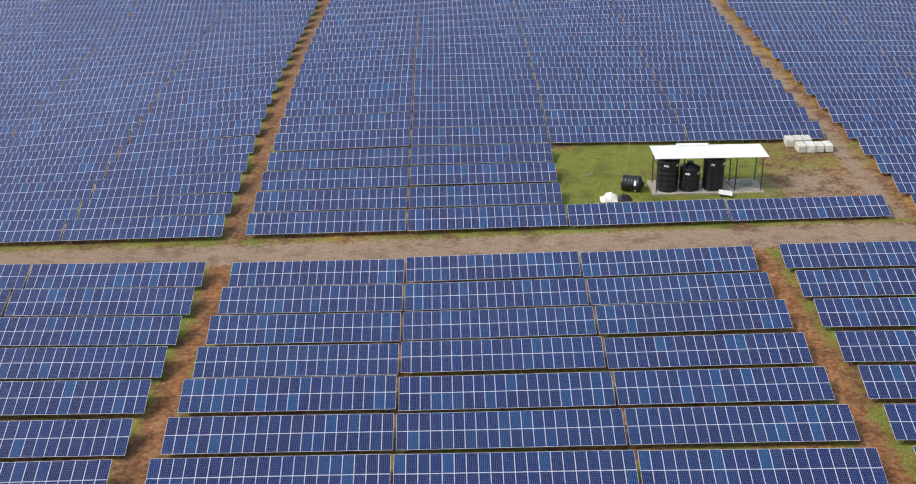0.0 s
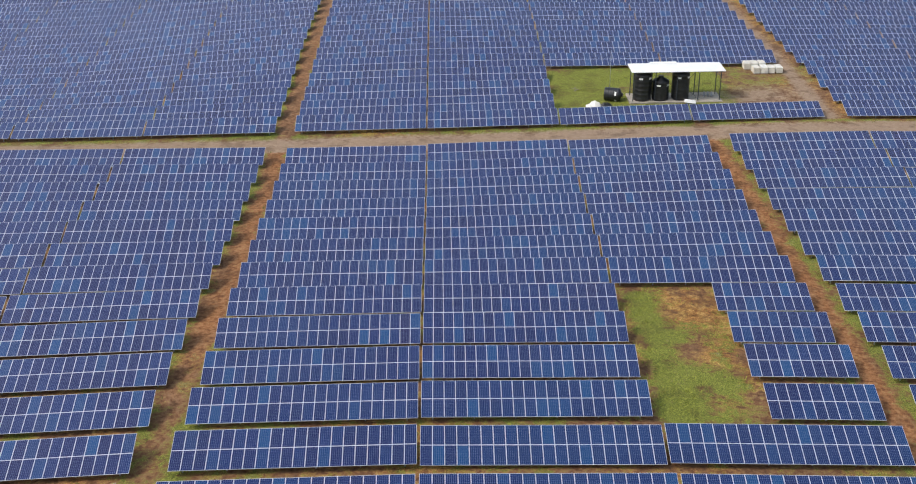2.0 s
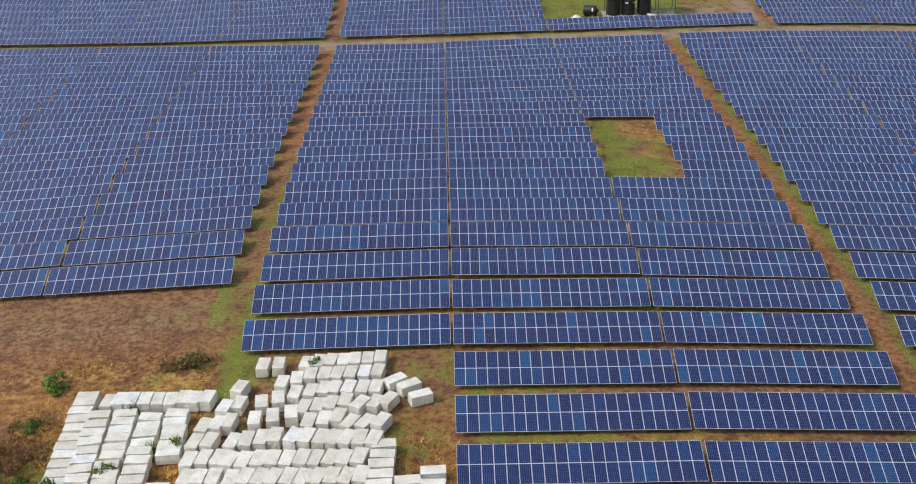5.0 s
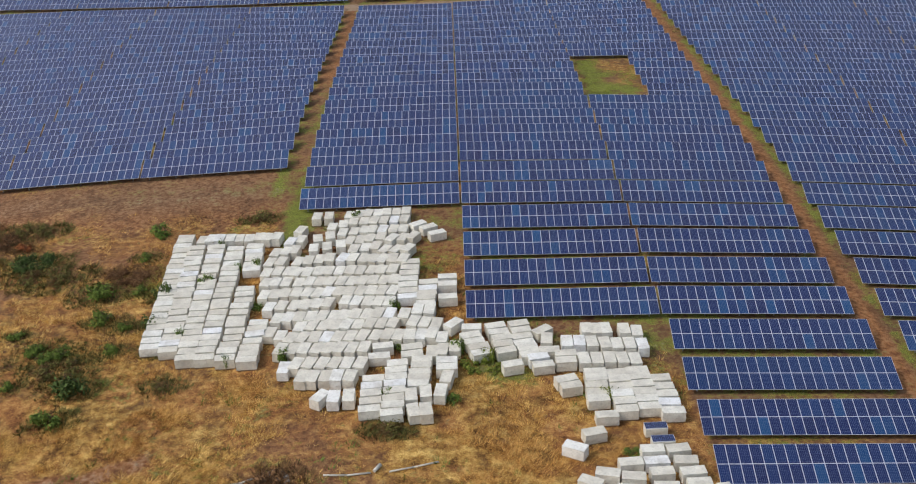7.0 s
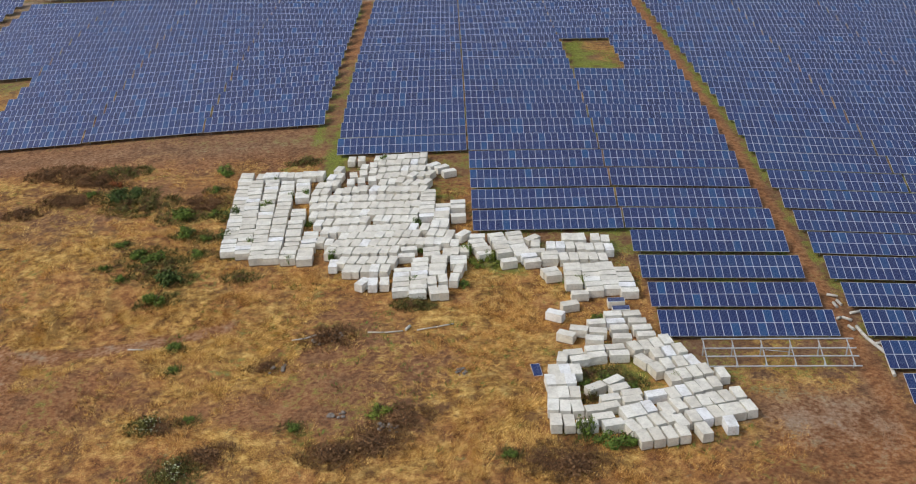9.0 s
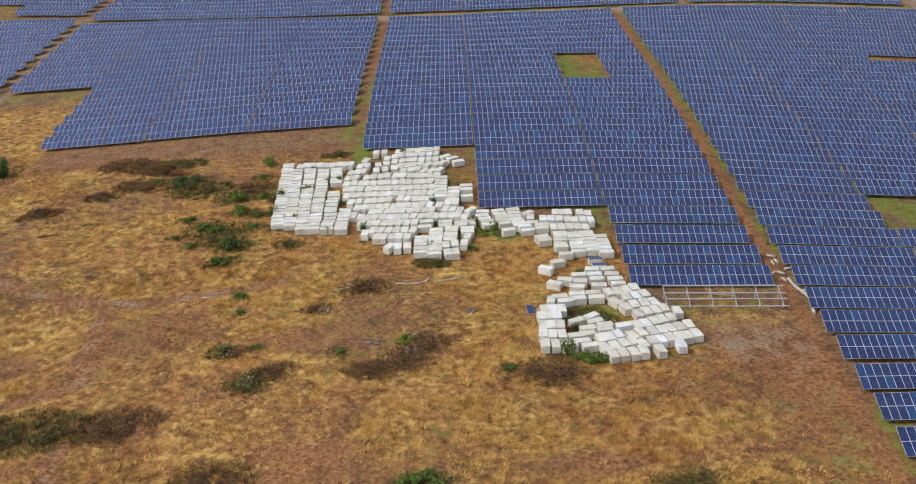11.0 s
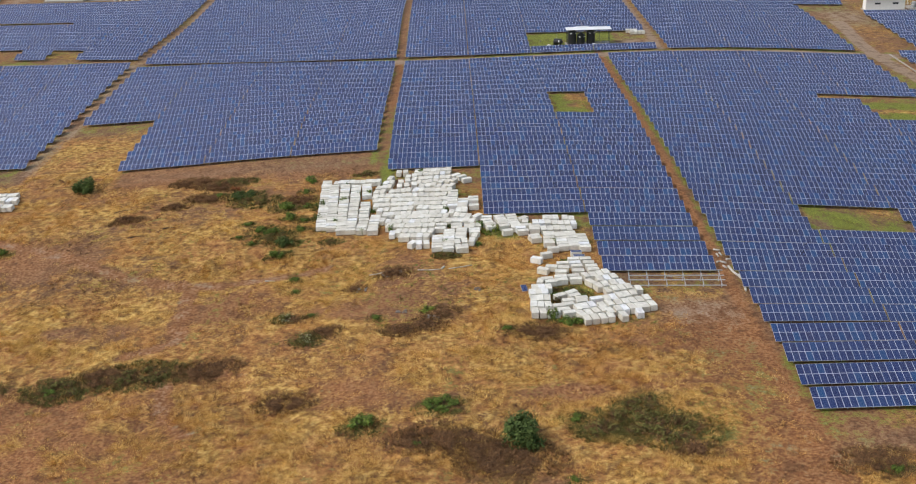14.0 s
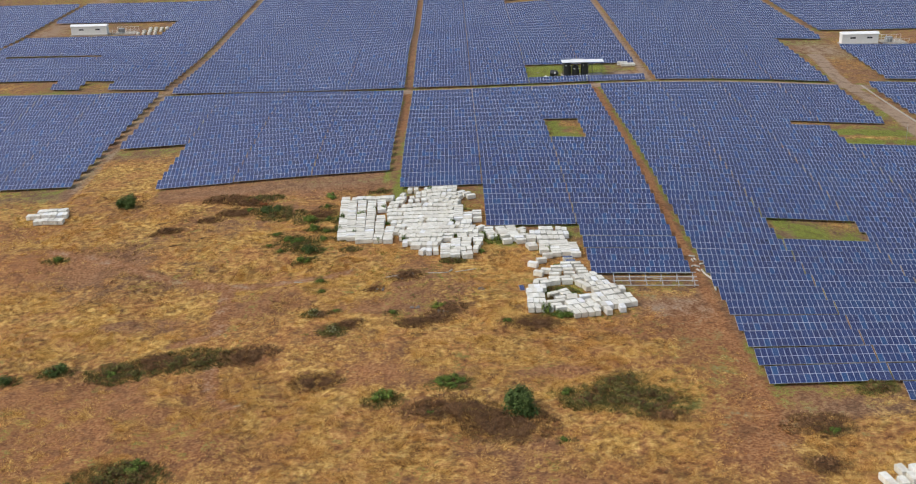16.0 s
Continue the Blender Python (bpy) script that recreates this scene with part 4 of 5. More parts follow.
# ---- water tanks under a roof ----
def tank_shed():
    z = swell(60, 26) + 0.02
    slab = tagged(new("slab"), "low stained concrete slab under the tanks", "slab")
    bm = bmesh.new()
    box(bm, 52.4, 23.7, z - 0.5, 67.3, 28.5, z + 0.12)
    part("plinth", bm, CONCRETE, slab)
    shed = tagged(new("tank_shed"), "open shed with white sheet roof on dark steel posts", "shed")
    posts = [(x, y) for x in (52.95, 56.45, 59.95, 63.4, 66.85) for y in (24.3, 27.6)]
    for x, y in posts:
        bm = bmesh.new()
        box(bm, x - 0.06, y - 0.06, z - 0.02, x + 0.06, y + 0.06, z + 5.0)
        part("post", bm, POST_PAINT, shed)
    for y, h in ((24.3, 4.98), (27.6, 4.98)):
        bm = bmesh.new()
        box(bm, 52.7, y - 0.05, z + h - 0.12, 67.2, y + 0.05, z + h + 0.06)
        part("beam", bm, POST_PAINT, shed)
    for x in (52.95, 59.95, 66.85):
        bm = bmesh.new()
        tube(bm, (x, 24.3, z + 4.0), (x, 27.6, z + 3.9), 0.04)
        part("tie", bm, POST_PAINT, shed)
    for a, b in (((60.1, 24.4), (63.3, 24.4)), ((63.3, 27.6), (60.1, 27.6))):
        bm = bmesh.new()
        tube(bm, (*a, z + 3.6), (*b, z + 0.4), 0.04)
        part("brace", bm, POST_PAINT, shed)
    bm = bmesh.new()
    n, x0, x1, y0, y1 = 72, 52.5, 67.45, 23.7, 28.6
    up = []
    for i in range(n + 1):
        x = x0 + (x1 - x0) * i / n
        w = 0.035 * (i % 2)
        up.append([bm.verts.new((x, yy, z + hh + w + t)) for yy, hh in ((y0, 5.06), (y1, 5.06)) for t in (0.0, 0.05)])
    for a, b in zip(up, up[1:]):
        bm.faces.new((a[1], b[1], b[3], a[3]))
        bm.faces.new((a[0], a[2], b[2], b[0]))
        bm.faces.new((a[0], b[0], b[1], a[1]))
        bm.faces.new((a[2], a[3], b[3], b[2]))
    for e in (up[0], up[-1]):
        bm.faces.new((e[0], e[1], e[3], e[2]))
    part("roof", bm, WHITE_SHEET, shed, "white corrugated roof sheet")
    bm = bmesh.new()
    box(bm, 56.1, 28.0, z + 5.08, 60.4, 28.8, z + 5.30)
    part("ridge_piece", bm, WHITE_SHEET, shed)
    return z


def tank_body(radius, height, cone, rings):
    """A ribbed moulded tank: profile turned round its axis."""
    prof = [(radius, 0)]
    for i in range(rings):
        a = height * (i + 0.5) / rings
        prof += [(radius, a - 0.10), (radius + 0.016, a - 0.06), (radius + 0.016, a + 0.06), (radius, a + 0.10)]
    prof += [(radius, height - 0.05), (radius * 0.97, height + 0.03), (radius * 0.30, height + cone), (radius * 0.28, height + cone + 0.12)]
    bm = bmesh.new()
    n = 36
    rows = [[bm.verts.new((r * math.cos(k * math.tau / n), r * math.sin(k * math.tau / n), h)) for k in range(n)] for r, h in prof]
    for a, b in zip(rows, rows[1:]):
        for k in range(n):
            bm.faces.new((a[k], a[(k + 1) % n], b[(k + 1) % n], b[k])).smooth = True
    bm.faces.new(rows[0][::-1])
    bm.faces.new(rows[-1])
    return bm


def tank_parts(tank, radius, height, cone):
    part("body", tank_body(radius, height, cone, 6), BLACK_PLASTIC, tank)
    bm = bmesh.new()
    tube(bm, (0, 0, height + cone + 0.10), (0, 0, height + cone + 0.22), radius * 0.33, sides=20)
    part("lid", bm, BLACK_PLASTIC, tank)
    for a in (-112, -42):
        bm = bmesh.new()
        r = radius + 0.045
        c, s = math.cos(radians(a)), math.sin(radians(a))
        m = Matrix.Translation((r * c, r * s, height - 0.55)) @ Matrix.Rotation(radians(a - 90), 4, "Z")
        box(bm, -0.33, -0.012, -0.14, 0.33, 0.012, 0.14, m)
        part("label", bm, LABEL, tank, "white printed label")


def water_tank(x, y, z, radius, height, cone, note):
    tank = new("water_tank")
    tagged(tank, note, "tank", "black water tanks")
    tank.matrix_basis = Matrix.Translation((x, y, z))
    tank_parts(tank, radius, height, cone)
    return tank


sz = tank_shed() + 0.12
water_tank(54.6, 25.5, sz, 1.38, 4.3, 0.3, "tall ribbed black plastic water tank under the roof")
water_tank(57.5, 25.5, sz, 1.33, 3.1, 0.55, "shorter ribbed black plastic water tank with domed top")
water_tank(60.75, 25.7, sz, 1.40, 4.3, 0.3, "tall ribbed black plastic water tank beside a brace")
fallen = new("water_tank")
tagged(fallen, "black plastic water tank lying on its side in grass", "tank", "black water tanks")
fallen.matrix_basis = Matrix.Translation((48.7, 26.2, swell(50, 25.6) + 1.05)) @ pose(0, 0, 0, 0, 90, -18)
tank_parts(fallen, 1.05, 2.4, 0.3)

plumbing = tagged(new("plumbing"), "white plastic pipes and valves on the slab", "pipes")
for k, pts in enumerate((((56.1, 24.6), (56.1, 26.8)), ((59.3, 24.4), (59.6, 27.0)), ((62.2, 27.2), (66.6, 26.9)), ((64.6, 25.6), (65.0, 27.0)), ((65.5, 25.6), (65.9, 27.0)), ((62.6, 24.2), (64.4, 25.2)))):
    bm = bmesh.new()
    tube(bm, (*pts[0], sz + 0.12), (*pts[1], sz + 0.12), 0.06)
    part("pipe", bm, PVC, plumbing)
for x in (64.8, 65.4, 66.0):
    bm = bmesh.new()
    box(bm, x - 0.13, 26.1, sz, x + 0.13, 26.5, sz + 0.55)
    tube(bm, (x, 26.3, sz + 0.55), (x, 26.3, sz + 0.8), 0.09)
    part("valve", bm, GREY_PAINT, plumbing, "grey pump housing")
board = tagged(new("white_board"), "white board propped beside the slab", "board")
bm = bmesh.new()
box(bm, -0.9, -0.55, 0, 0.9, 0.55, 0.05)
board.matrix_basis = Matrix.Translation((61.9, 23.0, swell(62, 23) + 0.42)) @ pose(0, 0, 0, 10, 6, -12)
part("sheet", bm, WHITE_SHEET, board)
for x in (-0.7, 0.7):
    bm = bmesh.new()
    box(bm, x - 0.05, -0.4, -0.6, x + 0.05, 0.4, -0.004)
    part("support", bm, TIMBER, board)

pole = tagged(new("mast"), "slender grey steel mast standing in grass", "mast")
bm = bmesh.new()
tube(bm, (0, 0, -0.3), (0, 0, 7.2), 0.05, 0.025)
part("shaft", bm, STEEL, pole)
bm = bmesh.new()
box(bm, -0.25, -0.25, -0.3, 0.25, 0.25, 0.12)
part("footing", bm, CONCRETE, pole)
pole.location = (49.9, 29.4, swell(50, 29))


def heap(x, y, sx, sy, h, material, name, label, category):
    """A crumpled sheet thrown over a low pile."""
    bm = bmesh.new()
    n = 14
    vs = {}
    for i in range(n + 1):
        for j in range(n + 1):
            u, v = i / n * 2 - 1, j / n * 2 - 1
            top = max(0, 1 - u * u) * max(0, 1 - v * v)
            w = noise.noise(Vector((u * 2.3 + x, v * 2.3 + y, 0.3)))
            vs[i, j] = bm.verts.new((u * sx, v * sy, -0.12 + h * (top ** 0.7) * (0.75 + 0.6 * w)))
    for i in range(n):
        for j in range(n):
            bm.faces.new((vs[i, j], vs[i + 1, j], vs[i + 1, j + 1], vs[i, j + 1])).smooth = True
    ob = tagged(new(name, mesh(name, bm, material)), label, category)
    ob.location = (x, y, at_land(x, y) + 0.02)


heap(46.6, 23.1, 1.3, 1.0, 1.1, WRAP, "plastic_heap", "crumpled heap of white plastic film in grass", "heap")
heap(48.4, 22.9, 1.2, 0.8, 0.8, BLACK_PLASTIC, "tarpaulin", "crumpled black tarpaulin lying in grass", "tarpaulin")


# ---- inverter houses ----
def inverter_house(x, y, length=16.5, deep=3.6, high=3.8):
    house = new("inverter_house")
    tagged(house, "long white prefabricated inverter house with grey base", "building", "inverter houses")
    house.location = (x, y, swell(x + length / 2, y))
    bm = bmesh.new()
    box(bm, -0.5, -0.5, -1.2, length + 0.5, deep + 0.5, 0.55)
    part("base", bm, CONCRETE, house)
    bm = bmesh.new()
    box(bm, 0, 0, 0.55, length, deep, 0.55 + high)
    part("wall", bm, WHITE_PAINT, house)
    bm = bmesh.new()
    vs = [bm.verts.new(p) for p in ((-0.3, -0.35, 0.56 + high), (length + 0.3, -0.35, 0.56 + high), (length + 0.3, deep + 0.35, 0.56 + high), (-0.3, deep + 0.35, 0.56 + high),
                                    (-0.3, deep / 2, 1.35 + high), (length + 0.3, deep / 2, 1.35 + high))]
    for ids in ((0, 1, 5, 4), (2, 3, 4, 5), (0, 4, 3), (1, 2, 5), (0, 3, 2, 1)):
        bm.faces.new([vs[i] for i in ids])
    part("roof", bm, WHITE_SHEET, house, "white sheet roof")
    for u in (0.22, 0.68):
        bm = bmesh.new()
        box(bm, u * length, -0.05, 2.5, u * length + 2.2, -0.002, 3.2)
        win = part("window", bm, GREY_PAINT, house)
        for i in range(2):
            bm = bmesh.new()
            box(bm, u * length + 0.1 + i * 1.05, -0.08, 2.58, u * length + 1.05 + i * 1.05, -0.052, 3.12)
            part("pane", bm, DARK_GLASS, win)
    for i in range(5):
        bm = bmesh.new()
        box(bm, length + 0.5 + i * 0.3, 0.8, -1.0, length + 0.8 + i * 0.3, 2.6, 0.45 - i * 0.17)
        part("step", bm, CONCRETE, house)


inverter_house(-162.3, 157.0)
inverter_house(170.6, 81.0, 14.6)


def yard(x, y):
    """A fenced transformer yard beside an inverter house."""
    z = swell(x, y)
    thing = tagged(new("transformer_yard"), "fenced gravel yard with grey transformer", "transformer")
    bm = bmesh.new()
    box(bm, x, y, z - 0.6, x + 10, y + 9, z + 0.1)
    part("plinth", bm, CONCRETE, thing)
    bm = bmesh.new()
    box(bm, x + 2, y + 3, z + 0.1, x + 4.4, y + 5, z + 2.3)
    for i in range(8):
        box(bm, x + 2.1 + i * 0.28, y + 2.4, z + 0.4, x + 2.2 + i * 0.28, y + 2.99, z + 2.0)
    part("transformer", bm, GREY_PAINT, thing)
    for i in range(6):
        for yy in (y, y + 9):
            bm = bmesh.new()
            tube(bm, (x + 2 * i, yy, z), (x + 2 * i, yy, z + 2.2), 0.06)
            part("post", bm, WHITE_PAINT, thing)
    for yy in (y, y + 9):
        for h in (0.9, 2.1):
            bm = bmesh.new()
            tube(bm, (x, yy, z + h), (x + 10, yy, z + h), 0.04)
            part("rail", bm, WHITE_PAINT, thing)


yard(-143.5, 158.0)
yard(188.0, 82.0)
for i in range(4):
    for j in range(3):
        ob = tagged(new("module_stack", LOADS[(i + j) % 9]), "grey wrapped stack of modules on bare earth", "pallet", "module stacks beside the inverter house")
        u, v = -131.5 + i * 2.6 + j * 1.4, 157 + j * 6.5
        ob.matrix_basis = pose(u, v, swell(u, v) - 0.1, 0, 0, 80)


# ---- low kerb along the wide earth road ----
def kerb():
    bm = bmesh.new()
    for i in range(20):
        x, y = 156.0 - 0.03 * i, -50 + i * 3.1
        z = swell(x, y)
        box(bm, x - 0.2, y, z - 0.6, x + 0.2, y + 3.0, z + 0.35)
    tagged(new("kerb", mesh("kerb", bm, CONCRETE)), "low pale concrete kerb along the earth road", "kerb", kind="structure")


kerb()
lamp = tagged(new("mast"), "slender grey steel mast standing in weeds", "mast")
bm = bmesh.new()
tube(bm, (0, 0, -0.3), (0, 0, 6.5), 0.06, 0.03)
part("shaft", bm, STEEL, lamp)
bm = bmesh.new()
box(bm, -0.25, -0.25, -0.4, 0.25, 0.25, 0.1)
part("footing", bm, CONCRETE, lamp)
lamp.location = (141.6, -66.8, swell(141.6, -66.8))


# ---- bushes, scrub and small trees ----
def leaves(bm, r, count, size, lumps, flat=0.75, hollow=0.35, at=Matrix()):
    """Many small leaf faces spread over several lumps, with gaps between them."""
    centres = [(Vector((r.uniform(-0.55, 0.55), r.uniform(-0.55, 0.55), r.uniform(0.25, 0.75) * flat)), r.uniform(0.28, 0.5)) for _ in range(lumps)]
    for _ in range(count):
        c, rad = r.choice(centres)
        d = Vector((r.gauss(0, 1), r.gauss(0, 1), r.gauss(0, 0.8))).normalized()
        p = c + d * rad * r.uniform(hollow, 1.08)
        if p.z < 0.02:
            continue
        n = (d + Vector((r.uniform(-0.9, 0.9), r.uniform(-0.9, 0.9), r.uniform(-0.3, 0.9)))).normalized()
        t = n.orthogonal().normalized()
        t = Matrix.Rotation(r.uniform(0, math.tau), 3, n) @ t
        b, s = n.cross(t), size * r.uniform(0.6, 1.4)
        bm.faces.new([bm.verts.new(at @ q) for q in (p - t * s, p - b * s * 0.5, p + t * s, p + b * s * 0.5)])


def stems(bm, r, count, height, base=0.03):
    for _ in range(count):
        a, lean = r.uniform(0, math.tau), r.uniform(0.2, 0.8)
        mid = Vector((math.cos(a) * lean * 0.4, math.sin(a) * lean * 0.4, height * 0.55))
        tip = Vector((math.cos(a) * lean, math.sin(a) * lean, height * r.uniform(0.7, 1.0)))
        tube(bm, (0, 0, -0.1), mid, base, base * 0.7, 5)
        tube(bm, mid, tip, base * 0.7, base * 0.25, 5)
        for _ in range(2):
            q = mid.lerp(tip, r.uniform(0.2, 0.8))
            tube(bm, q, q + Vector((r.uniform(-0.35, 0.35), r.uniform(-0.35, 0.35), r.uniform(0.1, 0.3))), base * 0.4, base * 0.12, 4)


def twigs(bm, r, count, reach=0.95):
    """Thin dry shoots from the root outwards."""
    for _ in range(count):
        a, e = r.uniform(0, math.tau), r.uniform(0.15, 1.3)
        d = Vector((math.cos(a) * math.cos(e), math.sin(a) * math.cos(e), math.sin(e) * 0.75))
        o = Vector((r.uniform(-0.45, 0.45), r.uniform(-0.45, 0.45), 0))
        p, q = o + d * 0.05, o + d * reach * r.uniform(0.4, 0.9)
        w = d.orthogonal().normalized() * r.uniform(0.012, 0.035)
        bm.faces.new([bm.verts.new(v) for v in (p - w, p + w, q)])
        for _ in range(2):
            m = p.lerp(q, r.uniform(0.4, 0.95))
            s = Vector((r.uniform(-0.2, 0.2), r.uniform(-0.2, 0.2), r.uniform(0, 0.18)))
            bm.faces.new([bm.verts.new(v) for v in (m - w, m + w, m + s)])


def plant_kind(seed, leaf, count, size, lumps=7, flat=0.75, dry=0, petals=0, stalks=6):
    """The meshes of one kind of bush, one metre in radius."""
    r = random.Random(seed)
    out = []
    bm = bmesh.new()
    stems(bm, r, stalks, flat)
    out.append(("woody_base", mesh("woody_base", bm, BARK)))
    if dry:
        bm = bmesh.new()
        twigs(bm, r, dry)
        out.append(("dry_growth", mesh("dry_growth", bm, TWIG)))
    if count:
        bm = bmesh.new()
        leaves(bm, r, count, size, lumps, flat)
        out.append(("foliage", mesh("foliage", bm, leaf)))
    if petals:
        bm = bmesh.new()
        leaves(bm, r, petals, 0.07, lumps, flat * 1.08, 0.95)
        out.append(("blossom", mesh("blossom", bm, PETAL)))
    return out


KINDS = {
    "green": ([plant_kind(s, GREEN_LEAF, 620, 0.10) for s in (1, 2, 3)], "leafy green bush growing in dry grass"),
    "dark": ([plant_kind(s, DARK_LEAF, 680, 0.10) for s in (4, 5)], "dense dark green bush growing in dry grass"),
    "olive": ([plant_kind(s, OLIVE_LEAF, 420, 0.09, 9, 0.45, 260) for s in (6, 7, 8)], "low olive scrub mixed with dry twigs"),
    "dead": ([plant_kind(s, TWIG, 260, 0.08, 9, 0.4, 420) for s in (9, 10, 11)], "low dead brown scrub in dry grass"),
    "rust": ([plant_kind(s, RUSTY, 420, 0.10, 6, 0.6, 100) for s in (12,)], "rust-red dry bush beside scrub"),
    "flower": ([plant_kind(s, OLIVE_LEAF, 420, 0.08, 7, 0.8, 60, 80) for s in (13, 14)], "shrub with pale clustered flowers"),
    "weed": ([plant_kind(s, WEED_LEAF, 620, 0.085, 9, 0.6) for s in (17, 18)], "fresh green weeds growing up between pallets"),
    "lime": ([plant_kind(s, LIME_LEAF, 520, 0.09, 8, 0.45) for s in (15, 16)], "low yellow-green weeds in dense patch"),
}
GREEN_A = (
    (-35.6, -120.9, 1.0), (-20.8, -130.4, 2.0), (-18.3, -136.2, 1.5), (-26.8, -138.6, 1.0), (-22.6, -142.2, 2.3), (-25.0, -147.8, 1.0),
    (-27.7, -144.9, 0.9), (-19.0, -153.9, 1.6), (-10.2, -179.3, 0.8), (0.8, -182.3, 1.0), (-14.6, -164.8, 1.0), (-14.0, -169.1, 0.8), (22.4, -188.7, 1.0),
    (29.9, -185.4, 1.2),
    (-16.7, -122.3, 1.1), (-15.8, -129.8, 1.0), (-15.6, -137.7, 1.1), (-16.3, -142.2, 1.2),
)
GREEN_B = (
    (-48.9, -198.4, 1.3), (0.7, -214.9, 2.0), (12.0, -211.1, 2.2), (-36.1, -232.0, 2.0), (8.8, -220.0, 0.8), (30.5, -215.8, 1.3),
    (69.6, -231.7, 1.2), (29.3, -230.3, 0.8), (-75.0, -144.1, 1.5),
)
DEAD = (
    (-43.1, -111.0, 3.0), (-36.9, -114.9, 2.5), (-38.6, -122.3, 2.5), (-44.0, -126.3, 1.8), (-18.0, -126.4, 2.2), (-12.6, -180.0, 1.3), (-7.2, -185.9, 1.5),
    (-3.4, -169.7, 1.2), (3.1, -165.1, 2.0), (12.0, -181.3, 1.8), (9.2, -185.1, 2.0), (5.5, -187.0, 2.0), (26.6, -189.1, 2.2), (-40.9, -194.6, 3.0),
    (-24.7, -194.9, 3.0), (-10.8, -207.2, 2.5), (9.4, -218.8, 3.0), (21.1, -225.4, 4.0), (45.5, -225.0, 2.0), (67.9, -229.8, 3.0), (65.5, -240.8, 2.0),
    (28.7, -190.3, 2.0), (-53.3, -131.7, 2.0), (18.6, -223.4, 3.0), (14.5, -220.3, 3.0),
)
OLIVE = (
    (-33.2, -112.3, 2.5), (-27.7, -125.3, 3.0), (-20.5, -145.3, 2.3), (-9.4, -149.2, 1.3), (13.0, -158.4, 1.2), (12.9, -157.8, 1.5), (-10.9, -142.4, 1.5),
    (-4.8, -112.7, 1.5), (-47.1, -197.6, 3.5), (-35.1, -194.8, 4.0), (-37.8, -234.8, 4.0), (37.4, -218.0, 4.0), (43.3, -220.0, 4.0), (40.2, -213.3, 2.5),
    (80.4, -218.5, 2.0), (33.3, -219.5, 2.0), (33.4, -174.8, 1.4), (31.4, -174.6, 1.3), (35.5, -176.2, 1.2), (31.4, -179.0, 0.8),
)
RUST = (
    (-32.8, -117.1, 1.2),
)
DARK = (
    (-30.2, -121.7, 2.5), (-18.5, -148.9, 1.8), (-12.2, -137.8, 1.5), (-12.9, -131.6, 1.2), (-59.1, -196.0, 2.0), (-67.4, -198.5, 1.5),
)
FLOWER = (
    (-14.2, -179.6, 1.5), (-10.1, -187.4, 1.5), (-10.0, -188.9, 1.5),
)
LIME = (
    (9.5, -179.7, 1.5), (40.4, -176.4, 0.7), (21.9, -148.2, 2.3), (33.0, -154.3, 1.2),
)
WEED = (
    (-16.4, -115.9, 1.7), (7.3, -114.9, 0.8), (12.9, -144.5, 1.3), (12.7, -137.0, 1.1), (-8.4, -129.7, 1.1), (-9.1, -140.9, 0.7), (-5.4, -126.6, 0.7), (-3.2, -126.5, 0.8),
    (-2.2, -134.9, 1.0), (2.1, -146.0, 0.9), (19.3, -145.4, 1.3), (-8.1, -121.1, 0.6), (33.1, -154.2, 0.8), (12.5, -153.4, 0.8), (18.7, -154.0, 1.1), (-3.5, -146.3, 0.8), (34.2, -162.8, 1.1),
    (33.1, -187.0, 1.8), (31.4, -186.2, 1.0), (33.2, -175.6, 1.3), (31.0, -176.4, 0.9), (36.0, -177.0, 1.0),
)
TREES = (
    (23.2, -220.3, 2.8), (-67.8, -110.3, 2.3),
)
pb = random.Random(77)


def bush(kind, x, y, r):
    variants, label = KINDS[kind]
    thing = tagged(new("bush"), label, "bush")
    tall = max(1.0, 2.15 / (0.85 * r)) if r < 1.35 and any(math.hypot(x - a, y - b) < 1.0 for a, b in STOOD) else 1.0
    for name, me in pb.choice(variants):
        part(name, me, None, thing)
    thing.matrix_basis = Matrix.Translation((x, y, at_land(x, y) - 0.03)) @ pose(0, 0, 0, 0, 0, pb.uniform(0, 360)) @ Matrix.Diagonal((r * pb.uniform(0.9, 1.1), r * pb.uniform(0.8, 1.05), (0.85 if kind in ('dead', 'olive', 'lime') else 0.95) * min(r, 2.2) * tall * pb.uniform(0.85, 1.1), 1))


def tree(x, y, r, h):
    rr = random.Random(int(x * 10))
    thing = tagged(new("tree"), "small rounded dark green tree in meadow", "tree")
    bm = bmesh.new()
    tube(bm, (0, 0, -0.2), (0.05, 0.03, h * 0.35), 0.14, 0.10, 8)
    for _ in range(7):
        a = rr.uniform(0, math.tau)
        tube(bm, (0.05, 0.03, h * rr.uniform(0.18, 0.34)), (math.cos(a) * r * 0.6, math.sin(a) * r * 0.6, h * rr.uniform(0.5, 0.8)), 0.07, 0.02, 6)
    part("trunk", bm, BARK, thing)
    bm = bmesh.new()
    leaves(bm, rr, 3200, 0.06, 16, 1.1, 0.5)
    for v in bm.verts:
        v.co = Vector((v.co.x * r, v.co.y * r, v.co.z * h * 0.85))
    part("crown", bm, DARK_LEAF, thing)
    thing.location = (x, y, at_land(x, y))


